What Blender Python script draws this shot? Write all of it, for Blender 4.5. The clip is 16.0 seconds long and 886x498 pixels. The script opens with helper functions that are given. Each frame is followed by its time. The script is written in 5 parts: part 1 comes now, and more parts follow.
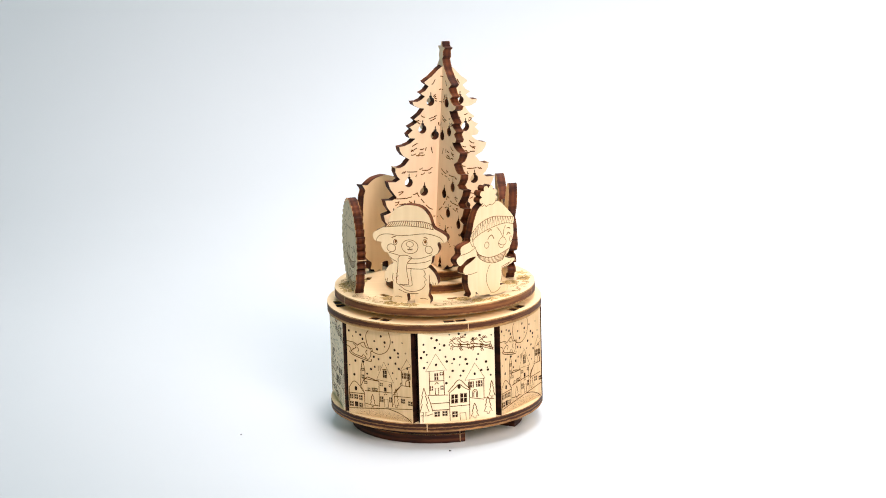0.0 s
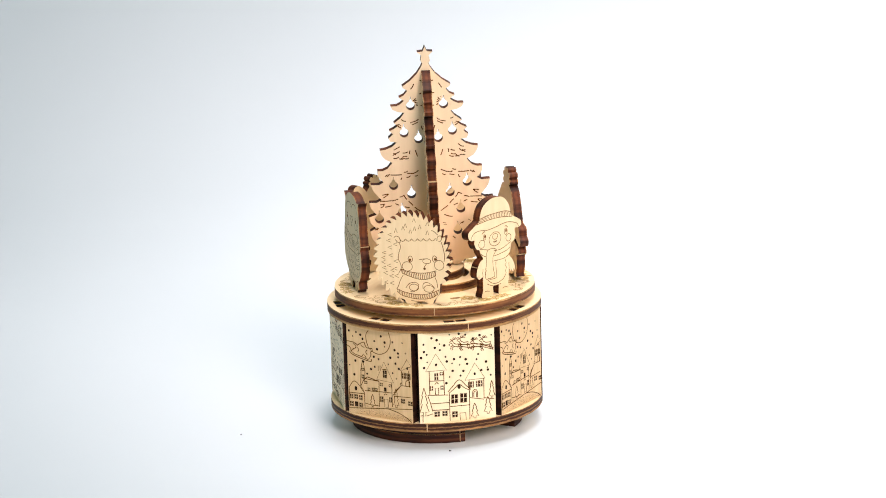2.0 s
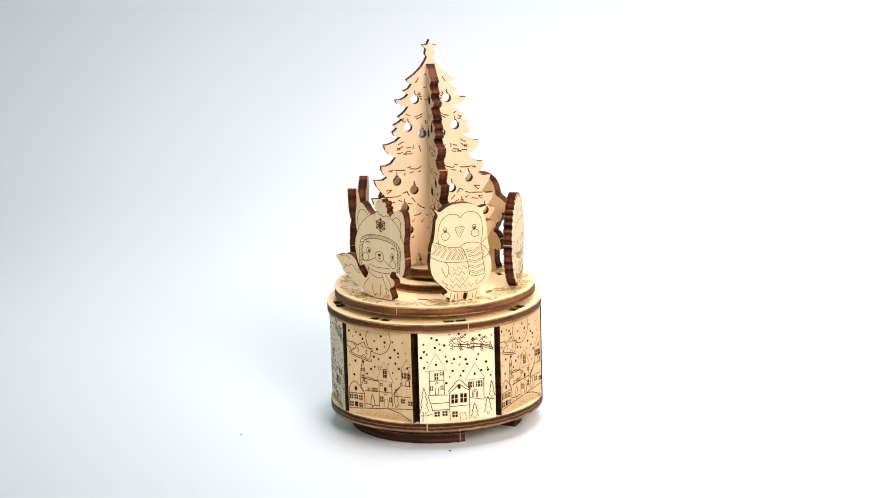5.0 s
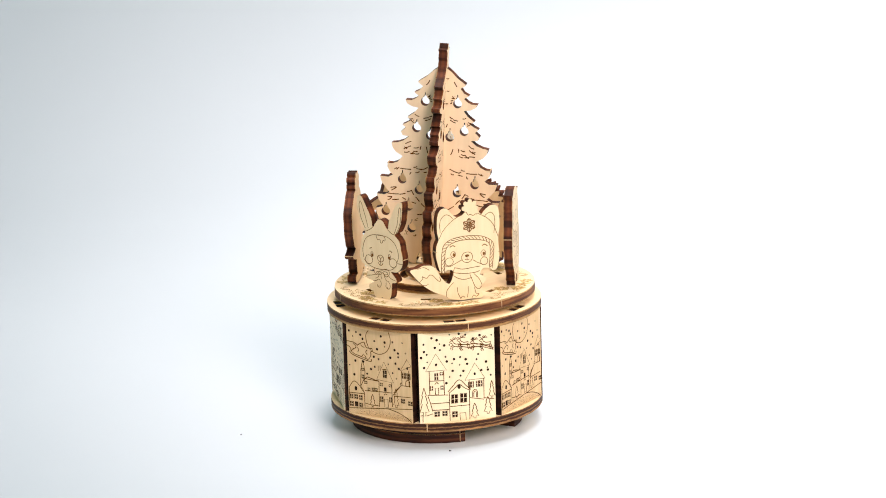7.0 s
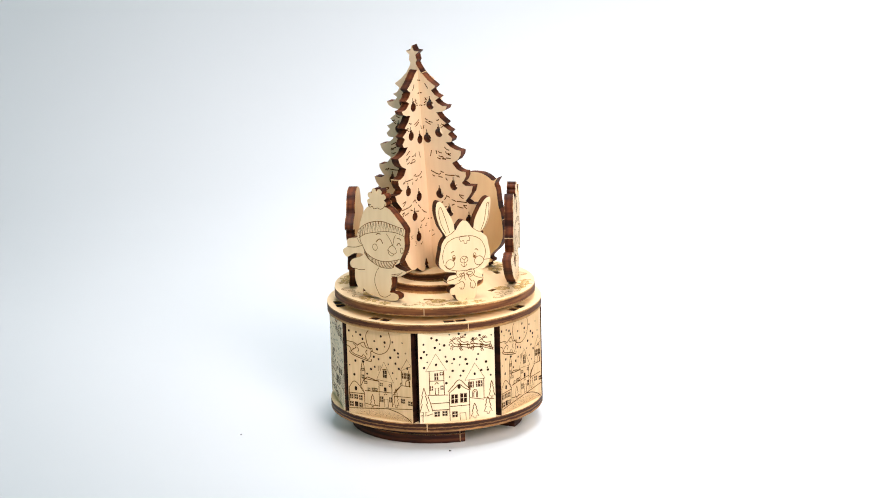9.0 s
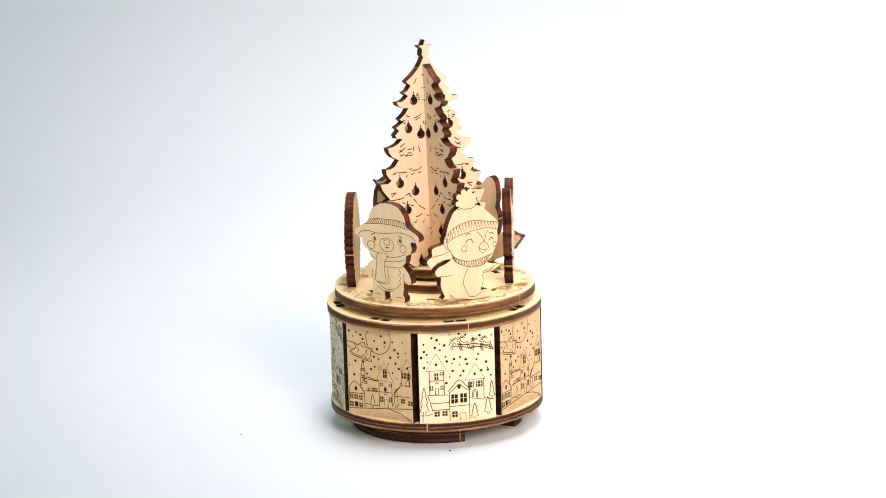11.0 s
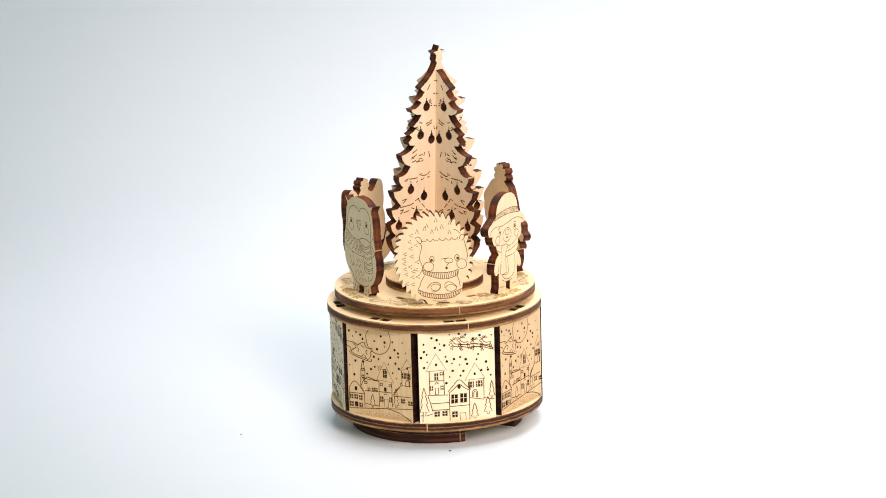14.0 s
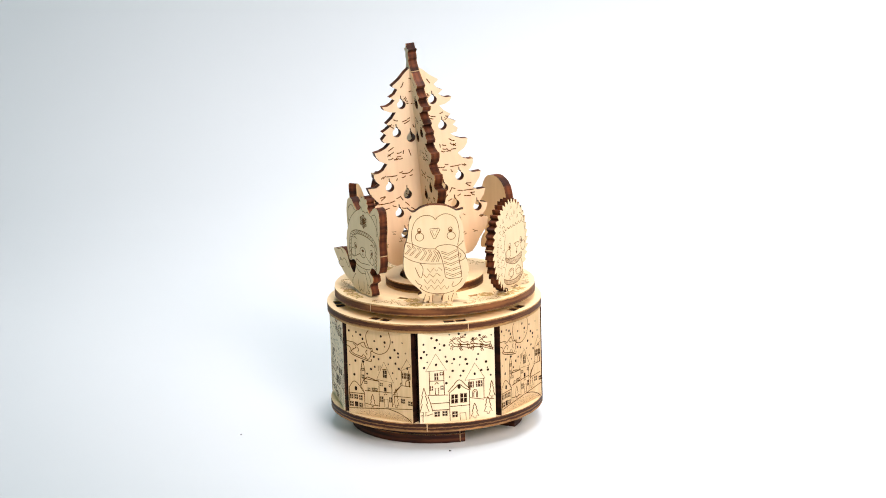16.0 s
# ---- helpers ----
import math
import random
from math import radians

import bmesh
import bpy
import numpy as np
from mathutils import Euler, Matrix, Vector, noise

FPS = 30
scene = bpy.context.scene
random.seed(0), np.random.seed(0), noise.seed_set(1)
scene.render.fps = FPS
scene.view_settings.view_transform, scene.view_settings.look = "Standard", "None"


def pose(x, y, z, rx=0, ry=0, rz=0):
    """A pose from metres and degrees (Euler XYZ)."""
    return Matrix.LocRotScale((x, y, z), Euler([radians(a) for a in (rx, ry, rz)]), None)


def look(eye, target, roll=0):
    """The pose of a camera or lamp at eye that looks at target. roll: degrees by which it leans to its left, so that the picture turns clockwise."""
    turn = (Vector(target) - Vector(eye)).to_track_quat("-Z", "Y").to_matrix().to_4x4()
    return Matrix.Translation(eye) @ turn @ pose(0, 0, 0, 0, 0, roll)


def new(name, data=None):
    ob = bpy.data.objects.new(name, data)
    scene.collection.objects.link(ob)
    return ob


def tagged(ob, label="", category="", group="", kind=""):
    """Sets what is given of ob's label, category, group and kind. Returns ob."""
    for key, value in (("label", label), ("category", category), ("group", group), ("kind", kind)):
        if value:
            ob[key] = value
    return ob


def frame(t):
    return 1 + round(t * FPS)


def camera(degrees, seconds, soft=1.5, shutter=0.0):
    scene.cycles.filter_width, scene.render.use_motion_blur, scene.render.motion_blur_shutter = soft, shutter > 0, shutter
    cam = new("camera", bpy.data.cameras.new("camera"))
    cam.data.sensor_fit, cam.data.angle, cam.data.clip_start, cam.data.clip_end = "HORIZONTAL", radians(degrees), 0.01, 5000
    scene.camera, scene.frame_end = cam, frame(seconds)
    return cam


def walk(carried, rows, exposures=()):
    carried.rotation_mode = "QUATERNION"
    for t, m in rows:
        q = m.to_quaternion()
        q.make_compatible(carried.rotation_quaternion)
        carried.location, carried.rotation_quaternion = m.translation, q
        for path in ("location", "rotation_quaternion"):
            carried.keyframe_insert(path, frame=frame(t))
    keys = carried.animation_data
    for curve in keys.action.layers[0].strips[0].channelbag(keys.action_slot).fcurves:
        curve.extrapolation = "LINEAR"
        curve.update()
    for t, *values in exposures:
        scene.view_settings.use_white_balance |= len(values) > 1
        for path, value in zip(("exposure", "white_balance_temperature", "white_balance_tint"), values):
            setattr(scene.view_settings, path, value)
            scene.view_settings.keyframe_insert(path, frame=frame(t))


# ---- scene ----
import itertools
from math import cos, sin, pi, hypot

MM = 0.001
DURATION = 16.0
TURN_PERIOD = 11.545     # seconds for one turn of the turntable
TREE_PERIOD = 6.339      # seconds for one turn of the tree, the other way round

# ---- camera: it stands still
cam = camera(17.59, DURATION, soft=0.95)
EYE, AIM, LEAN = (0.0, -0.9437, 0.29461), (0.00355, 0.02474, 0.05354), -1.58
walk(cam, [(0.0, look(EYE, AIM, LEAN)), (DURATION, look(EYE, AIM, LEAN))])

# ---- light: a white studio sweep, a large softbox to the front right, cool fill from the room
scene.view_settings.exposure = 0.0
world = bpy.data.worlds.new("studio")
scene.world = world
world.use_nodes = True
bg = world.node_tree.nodes["Background"]
bg.inputs["Color"].default_value = (0.46, 0.91, 0.93, 1)
bg.inputs["Strength"].default_value = 0.285


def softbox(name, eye, target, size, power, colour, spread=180):
    lamp = bpy.data.lights.new(name, "AREA")
    lamp.shape, lamp.size, lamp.energy, lamp.color = "SQUARE", size, power, colour
    lamp.spread = radians(spread)
    ob = new(name, lamp)
    ob.matrix_world = look(eye, target)
    return ob


softbox("key_softbox", (0.62, -0.98, 0.76), (0.23, 0.06, 0.05), 0.92, 3.0, (1.0, 0.855, 0.835), 36)
softbox("top_softbox", (0.22, 0.13, 0.80), (0.25, 0.13, 0.0), 0.60, 2.75, (1.0, 0.945, 0.95), 62)


# ---- materials
def mat(name):
    m = bpy.data.materials.new(name)
    m.use_nodes = True
    return m, m.node_tree.nodes, m.node_tree.links, m.node_tree.nodes["Principled BSDF"]


def ramp(nodes, stops):
    r = nodes.new("ShaderNodeValToRGB")
    el = r.color_ramp.elements
    while len(el) < len(stops):
        el.new(0.5)
    for e, (p, c) in zip(el, stops):
        e.position, e.color = p, (*c, 1)
    return r


def wood(name, grain, light, dark, rough=0.55):
    """Birch ply face: long grain along one axis, faint blotches, fine relief."""
    m, nodes, links, b = mat(name)
    tc = nodes.new("ShaderNodeTexCoord")
    mp = nodes.new("ShaderNodeMapping")
    mp.inputs["Scale"].default_value = grain
    links.new(tc.outputs["Object"], mp.inputs["Vector"])
    n1 = nodes.new("ShaderNodeTexNoise")
    n1.inputs["Scale"].default_value, n1.inputs["Detail"].default_value = 1.0, 6
    links.new(mp.outputs["Vector"], n1.inputs["Vector"])
    n2 = nodes.new("ShaderNodeTexNoise")
    n2.inputs["Scale"].default_value, n2.inputs["Detail"].default_value = 90, 3
    links.new(tc.outputs["Object"], n2.inputs["Vector"])
    mix = nodes.new("ShaderNodeMath")
    mix.operation = "MULTIPLY_ADD"
    mix.inputs[1].default_value = 0.6
    links.new(n1.outputs["Fac"], mix.inputs[0])
    sc = nodes.new("ShaderNodeMath")
    sc.operation = "MULTIPLY"
    sc.inputs[1].default_value = 0.4
    links.new(n2.outputs["Fac"], sc.inputs[0])
    links.new(sc.outputs[0], mix.inputs[2])
    r = ramp(nodes, [(0.3, dark), (0.62, light)])
    links.new(mix.outputs[0], r.inputs["Fac"])
    links.new(r.outputs["Color"], b.inputs["Base Color"])
    b.inputs["Roughness"].default_value = rough
    bp = nodes.new("ShaderNodeBump")
    bp.inputs["Strength"].default_value, bp.inputs["Distance"].default_value = 0.12, 0.0002
    links.new(n1.outputs["Fac"], bp.inputs["Height"])
    links.new(bp.outputs["Normal"], b.inputs["Normal"])
    return m


def burnt(name, axis, sign, plies):
    """Laser-cut ply edge: pale outer veneers, charred inner plies across the 3 mm, uneven soot."""
    m, nodes, links, b = mat(name)
    tc = nodes.new("ShaderNodeTexCoord")
    sp = nodes.new("ShaderNodeSeparateXYZ")
    links.new(tc.outputs["Object"], sp.inputs["Vector"])
    n = nodes.new("ShaderNodeTexNoise")
    n.inputs["Scale"].default_value, n.inputs["Detail"].default_value = 420, 7
    mp = nodes.new("ShaderNodeMapping")
    mp.inputs["Scale"].default_value = (1, 1, 0.8) if axis == "Y" else (0.6, 0.6, 1)
    links.new(tc.outputs["Object"], mp.inputs["Vector"])
    links.new(mp.outputs["Vector"], n.inputs["Vector"])
    k = nodes.new("ShaderNodeMath")
    k.operation = "MULTIPLY_ADD"
    k.inputs[1].default_value = sign * 1000 / 3.0
    off = nodes.new("ShaderNodeMath")
    off.operation = "MULTIPLY_ADD"
    off.inputs[1].default_value, off.inputs[2].default_value = (0.26, -0.13) if axis == "Y" else (0.13, -0.065)
    links.new(n.outputs["Fac"], off.inputs[0])
    links.new(sp.outputs[axis], k.inputs[0])
    rag = nodes.new("ShaderNodeTexNoise")
    rag.inputs["Scale"].default_value, rag.inputs["Detail"].default_value = 1500, 3
    links.new(mp.outputs["Vector"], rag.inputs["Vector"])
    off2 = nodes.new("ShaderNodeMath")
    off2.operation = "MULTIPLY_ADD"
    off2.inputs[1].default_value = 0.22
    links.new(rag.outputs["Fac"], off2.inputs[0])
    links.new(off.outputs[0], off2.inputs[2])
    low = nodes.new("ShaderNodeMath")
    low.operation = "SUBTRACT"
    low.inputs[1].default_value = 0.11
    links.new(off2.outputs[0], low.inputs[0])
    links.new(low.outputs[0], k.inputs[2])
    r = ramp(nodes, plies)
    links.new(k.outputs[0], r.inputs["Fac"])
    n2 = nodes.new("ShaderNodeTexNoise")
    n2.inputs["Scale"].default_value, n2.inputs["Detail"].default_value = 210, 5
    mp2 = nodes.new("ShaderNodeMapping")
    mp2.inputs["Scale"].default_value = (0.4, 0.25, 1.8) if axis == "Y" else (0.35, 0.35, 4.0)
    links.new(tc.outputs["Object"], mp2.inputs["Vector"])
    links.new(mp2.outputs["Vector"], n2.inputs["Vector"])
    r2 = ramp(nodes, [(0.40, (0.28, 0.22, 0.20)), (0.58, (1.15, 1.08, 1.0))] if axis == "Y" else [(0.36, (0.42, 0.37, 0.34)), (0.60, (1.1, 1.05, 1.0))])
    links.new(n2.outputs["Fac"], r2.inputs["Fac"])
    mx = nodes.new("ShaderNodeMixRGB")
    mx.blend_type = "MULTIPLY"
    mx.inputs["Fac"].default_value = 1.0
    links.new(r.outputs["Color"], mx.inputs["Color1"])
    links.new(r2.outputs["Color"], mx.inputs["Color2"])
    links.new(mx.outputs["Color"], b.inputs["Base Color"])
    b.inputs["Roughness"].default_value = 0.6
    b.inputs["Specular IOR Level"].default_value = 0.2
    bp = nodes.new("ShaderNodeBump")
    bp.inputs["Strength"].default_value, bp.inputs["Distance"].default_value = 0.3, 0.0002
    links.new(n.outputs["Fac"], bp.inputs["Height"])
    links.new(bp.outputs["Normal"], b.inputs["Normal"])
    return m


def plain(name, colour, rough, vary=0.0, scale=40.0):
    m, nodes, links, b = mat(name)
    b.inputs["Roughness"].default_value = rough
    b.inputs["Specular IOR Level"].default_value = 0.5 if rough < 0.5 else 0.12
    n = nodes.new("ShaderNodeTexNoise")
    n.inputs["Scale"].default_value, n.inputs["Detail"].default_value = scale, 4
    lo = tuple(max(0, c * (1 - vary)) for c in colour)
    hi = tuple(min(1, c * (1 + vary)) for c in colour)
    r = ramp(nodes, [(0.35, lo), (0.65, hi)])
    tc = nodes.new("ShaderNodeTexCoord")
    links.new(tc.outputs["Object"], n.inputs["Vector"])
    links.new(n.outputs["Fac"], r.inputs["Fac"])
    links.new(r.outputs["Color"], b.inputs["Base Color"])
    return m


BIRCH_L, BIRCH_D = (0.85, 0.645, 0.385), (0.77, 0.56, 0.315)
birch_up = wood("birch_face_upright", (500, 500, 45), BIRCH_L, BIRCH_D)
# front panel veneer, paled so its colour carries the brighter front light
birch_pale_lit = wood("birch_face_pale_lit", (500, 500, 45), (0.88, 0.71, 0.465), (0.82, 0.63, 0.385))
# golden veneer, also darkened to put the side panels' shade into the colour
birch_honey_shaded = wood("birch_face_honey_shaded", (900, 900, 130), (0.71, 0.48, 0.25), (0.59, 0.38, 0.175), 0.6)
birch_flat = wood("birch_face_flat", (45, 500, 500), BIRCH_L, BIRCH_D)
birch_tree = wood("birch_face_rosy", (500, 500, 45), (0.84, 0.63, 0.41), (0.76, 0.545, 0.34))
edge_up = burnt("burnt_edge_upright", "Y", 1, [
    (0.0, (0.46, 0.26, 0.10)), (0.05, (0.15, 0.043, 0.013)), (0.22, (0.075, 0.020, 0.007)), (0.42, (0.135, 0.036, 0.011)),
    (0.58, (0.12, 0.032, 0.010)), (0.76, (0.062, 0.017, 0.006)), (0.93, (0.11, 0.034, 0.011)), (1.0, (0.36, 0.19, 0.07))])
edge_flat = burnt("burnt_edge_flat", "Z", -1, [
    (0.0, (0.62, 0.41, 0.19)), (0.11, (0.44, 0.24, 0.085)), (0.19, (0.115, 0.045, 0.016)), (0.40, (0.075, 0.026, 0.010)),
    (0.55, (0.13, 0.047, 0.016)), (0.66, (0.065, 0.022, 0.009)), (0.74, (0.26, 0.13, 0.045)), (0.88, (0.40, 0.23, 0.085)), (1.0, (0.52, 0.33, 0.14))])
edge_turn = burnt("burnt_edge_reddish", "Z", -1, [
    (0.0, (0.66, 0.46, 0.22)), (0.14, (0.50, 0.29, 0.11)), (0.22, (0.17, 0.064, 0.022)), (0.50, (0.22, 0.085, 0.029)),
    (0.70, (0.16, 0.058, 0.019)), (0.80, (0.085, 0.028, 0.011)), (0.88, (0.20, 0.085, 0.028)), (0.95, (0.34, 0.18, 0.065)), (1.0, (0.46, 0.28, 0.115))])
edge_low = burnt("burnt_edge_low", "Z", -1, [
    (0.0, (0.50, 0.30, 0.125)), (0.09, (0.24, 0.10, 0.034)), (0.16, (0.032, 0.011, 0.006)), (0.42, (0.042, 0.014, 0.006)),
    (0.50, (0.27, 0.135, 0.045)), (0.58, (0.050, 0.016, 0.007)), (0.74, (0.040, 0.013, 0.006)), (0.82, (0.26, 0.125, 0.042)), (1.0, (0.40, 0.22, 0.085))])
foot_edge = burnt("dark_foot_edge", "Z", -1, [
    (0.0, (0.20, 0.08, 0.03)), (0.08, (0.09, 0.026, 0.010)), (0.45, (0.045, 0.012, 0.006)), (0.6, (0.10, 0.028, 0.010)), (0.95, (0.035, 0.010, 0.005)), (1.0, (0.10, 0.04, 0.015))])
# charred panel ends, blackened further so the colour holds the gap's shade
char_shade_edge = burnt("charred_shaded_edge", "Y", 1, [
    (0.0, (0.16, 0.07, 0.025)), (0.06, (0.040, 0.013, 0.005)), (0.5, (0.022, 0.007, 0.004)), (0.94, (0.035, 0.011, 0.005)), (1.0, (0.12, 0.05, 0.02))])
fig_ink = plain("fine_engraving", (0.185, 0.070, 0.018), 0.7, 0.3, 400)
ink_mat = plain("burnt_engraving", (0.125, 0.040, 0.006), 0.85, 0.35, 400)
gold_ink = plain("golden_engraving", (0.125, 0.052, 0.009), 0.8, 0.35, 400)
scorch_mat = plain("scorched_fill", (0.62, 0.44, 0.18), 0.7, 0.2, 700)
brown_mat = plain("light_engraving", (0.34, 0.19, 0.055), 0.7, 0.3, 500)
soot_mat = plain("burnt_hole", (0.03, 0.014, 0.007), 0.8, 0.3, 300)
nub_mat = plain("raw_wood_nub", (0.50, 0.33, 0.17), 0.6, 0.15, 500)
table_mat = plain("white_sweep", (0.68, 0.715, 0.75), 0.28, 0.01, 6)
crumb_mat = plain("soot_crumb", (0.03, 0.025, 0.02), 0.8, 0.2, 900)


# ---- building blocks (millimetres in, metres out)
def part(name, bm, materials, parent=None, label="", m=None, smooth=False):
    """One bmesh in millimetres becomes one mesh object, under a thing or a part."""
    for v in bm.verts:
        v.co *= MM
    me = bpy.data.meshes.new(name)
    bm.to_mesh(me)
    bm.free()
    for x in materials:
        me.materials.append(x)
    if smooth:
        me.shade_smooth()
    ob = new(name, me)
    if parent:
        ob.parent = parent
    if m is not None:
        ob.matrix_basis = m
    if label:
        tagged(ob, label)
    return ob


def empty(name, parent=None, m=None):
    ob = new(name)
    ob.empty_display_size = 0.01
    if parent:
        ob.parent = parent
    if m is not None:
        ob.matrix_basis = m
    return ob


def smooth_loop(pts, steps=3):
    """Closed curve through the points (Catmull-Rom, centripetal enough for these spacings)."""
    out, n = [], len(pts)
    for i in range(n):
        p0, p1, p2, p3 = (Vector(pts[(i + k) % n]) for k in (-1, 0, 1, 2))
        for j in range(steps):
            t = j / steps
            out.append(tuple(0.5 * (2 * p1 + (p2 - p0) * t + (2 * p0 - 5 * p1 + 4 * p2 - p3) * t * t
                                    + (3 * p1 - p0 - 3 * p2 + p3) * t ** 3)))
    return out


def smooth_line(pts, steps=4):
    if len(pts) < 3:
        return list(pts)
    q = [tuple(2 * Vector(pts[0]) - Vector(pts[1]))] + list(pts) + [tuple(2 * Vector(pts[-1]) - Vector(pts[-2]))]
    out = []
    for i in range(len(pts) - 1):
        p0, p1, p2, p3 = (Vector(a) for a in q[i:i + 4])
        for j in range(steps):
            t = j / steps
            out.append(tuple(0.5 * (2 * p1 + (p2 - p0) * t + (2 * p0 - 5 * p1 + 4 * p2 - p3) * t * t
                                    + (3 * p1 - p0 - 3 * p2 + p3) * t ** 3)))
    return out + [tuple(pts[-1])]


def oval(u, v, ru, rv=None, n=20, a0=0, a1=360):
    rv = rv or ru
    k = n if a1 - a0 >= 360 else n + 1
    return [(u + ru * cos(radians(a0 + (a1 - a0) * i / n)), v + rv * sin(radians(a0 + (a1 - a0) * i / n))) for i in range(k)]


def board(loops, thick, flat=False):
    """A sawn sheet: outline and holes (2D, mm) with thickness. Upright: face at y=0 looking to -Y, back at y=thick.
    Flat: top at z=0, underside at z=-thick. Material 0 the faces, 1 the cut edges."""
    bm = bmesh.new()

    def place(u, v, d):
        return (u, v, -d) if flat else (u, d, v)
    edges = []
    for lp in loops:
        vs = [bm.verts.new(place(u, v, 0)) for u, v in lp]
        edges += [bm.edges.new((vs[i], vs[(i + 1) % len(vs)])) for i in range(len(vs))]
    bmesh.ops.triangle_fill(bm, use_beauty=True, use_dissolve=False, edges=edges)
    top = list(bm.faces)
    want = Vector((0, 0, 1)) if flat else Vector((0, -1, 0))
    for f in top:
        f.normal_update()
        if f.normal.dot(want) < 0:
            f.normal_flip()
    dup = bmesh.ops.duplicate(bm, geom=top)
    vmap = dup["vert_map"]
    off = Vector(place(0, 0, thick))
    rims = [e for e in bm.edges if len(e.link_faces) == 1 and e.link_faces[0] in top]
    for f in [g for g in dup["geom"] if isinstance(g, bmesh.types.BMFace)]:
        f.normal_flip()
    moved = {g for g in dup["geom"] if isinstance(g, bmesh.types.BMVert)}
    for v in moved:
        v.co += off
    for e in rims:
        f = e.link_faces[0]
        a, b = e.verts
        for lo in f.loops:
            if lo.edge == e:
                a, b = lo.vert, lo.link_loop_next.vert
        g = bm.faces.new((b, a, vmap[a], vmap[b]))
        g.material_index = 1
    bm.normal_update()
    return bm


def ring_board(r_out, r_in, z_top, thick, n=128):
    """A flat round plate (mm), with a round hole if r_in > 0."""
    loops = [oval(0, 0, r_out, n=n)]
    if r_in:
        loops.append(oval(0, 0, r_in, n=64))
    bm = board(loops, thick, flat=True)
    bmesh.ops.translate(bm, verts=bm.verts, vec=(0, 0, z_top))
    return bm


class Ink:
    """Burnt lines and spots on a face, as shallow ribbons (u right, v up, mm)."""

    def __init__(self, width=0.24):
        self.w, self.lines, self.spots = width, [], []

    def s(self, *uv, w=None, close=False):
        p = list(zip(uv[::2], uv[1::2]))
        self.lines.append((p + [p[0]] if close else p, w or self.w))

    def c(self, *uv, w=None):
        self.lines.append((smooth_line(list(zip(uv[::2], uv[1::2]))), w or self.w))

    def e(self, u, v, ru, rv=None, a0=0, a1=360, w=None):
        p = oval(u, v, ru, rv, 18, a0, a1)
        self.lines.append((p + [p[0]] if a1 - a0 >= 360 else p, w or self.w))

    def box(self, u0, v0, u1, v1, w=None):
        self.s(u0, v0, u1, v0, u1, v1, u0, v1, w=w, close=True)

    def spot(self, u, v, ru, rv=None, n=10):
        self.spots.append(oval(u, v, ru, rv, n))

    def block(self, u0, v0, u1, v1):
        self.spots.append([(u0, v0), (u1, v0), (u1, v1), (u0, v1)])

    def into(self, bm, index, place, spot_index=None):
        spot_index = index if spot_index is None else spot_index
        for p, w in self.lines:
            rows = []
            for i, q in enumerate(p):
                a, b = Vector(p[max(i - 1, 0)]), Vector(p[min(i + 1, len(p) - 1)])
                if p[0] == p[-1] and i in (0, len(p) - 1):
                    a, b = Vector(p[-2]), Vector(p[1])
                d = b - a
                d = d.normalized() if d.length > 1e-6 else Vector((1, 0))
                nrm = Vector((-d.y, d.x)) * w / 2
                rows.append((bm.verts.new(place(q[0] + nrm.x, q[1] + nrm.y)), bm.verts.new(place(q[0] - nrm.x, q[1] - nrm.y))))
            for (a, b), (c, d) in zip(rows, rows[1:]):
                bm.faces.new((b, d, c, a)).material_index = index
        for p in self.spots:
            bm.faces.new([bm.verts.new(place(*q)) for q in p]).material_index = spot_index


def on_face(u, v):
    return (u, -0.035, v)


# ---- heights of the music box (mm above the table)
FOOT_H, LOW_TOP, PLATE_BOT, PLATE_TOP, TURN_BOT, TURN_TOP = 6.0, 9.2, 40.2, 43.2, 45.4, 48.4
RING_TOP, HUB_TOP = 51.4, 54.4
LOW_R, PLATE_R, TURN_R = 36.35, 36.5, 34.1
AXIS_X = 0.3             # the spindle stands a little off the middle
PANEL_AZ, PANEL_OUT, PANEL_HALF = -78.5, 34.25, 12.9


# ---- table: one white sheet that curves up behind
def build_sweep():
    bm = bmesh.new()
    prof = [(-2500, 0), (-800, 0), (-300, 0), (0, 0), (300, 0)]
    r = 450
    prof += [(300 + r * sin(a), r - r * cos(a)) for a in [pi / 2 * k / 24 for k in range(1, 25)]] + [(300 + r, 1900)]
    rows = [[bm.verts.new((x, y, z)) for x in (-1800, -600, 0, 600, 1800)] for y, z in prof]
    for a, b in zip(rows, rows[1:]):
        for i in range(4):
            bm.faces.new((a[i], a[i + 1], b[i + 1], b[i]))
    return tagged(part("ground", bm, [table_mat], smooth=True), "white glossy tabletop sweeping up into a plain backdrop", "backdrop", kind="structure")


build_sweep()

# ---- the music box
box = tagged(empty("music_box"), "laser-cut birch plywood music box with engraved winter village panels", "music box")


def nubs(bm, r, azimuths, thick=3.0):
    """Pale snapped-off holding tabs on the charred rim."""
    for az in azimuths:
        vs = []
        for da, z in ((-0.28, -0.2), (0.26, -0.15), (0.2, -thick + 0.2), (-0.2, -thick + 0.1)):
            a = radians(az + da)
            vs.append(bm.verts.new(((r + 0.05) * cos(a), (r + 0.05) * sin(a), z)))
        f = bm.faces.new(vs[::-1])
        f.material_index = 2
        f.normal_update()
        if f.normal.dot(vs[0].co) < 0:
            f.normal_flip()


def round_plate(name, r, z, hole=0, parent=box, label="", thick=3.0):
    ob = part(name, ring_board(r, hole, 0, thick), [birch_flat, edge_flat], parent, label, pose(0, 0, z * MM))
    return ob


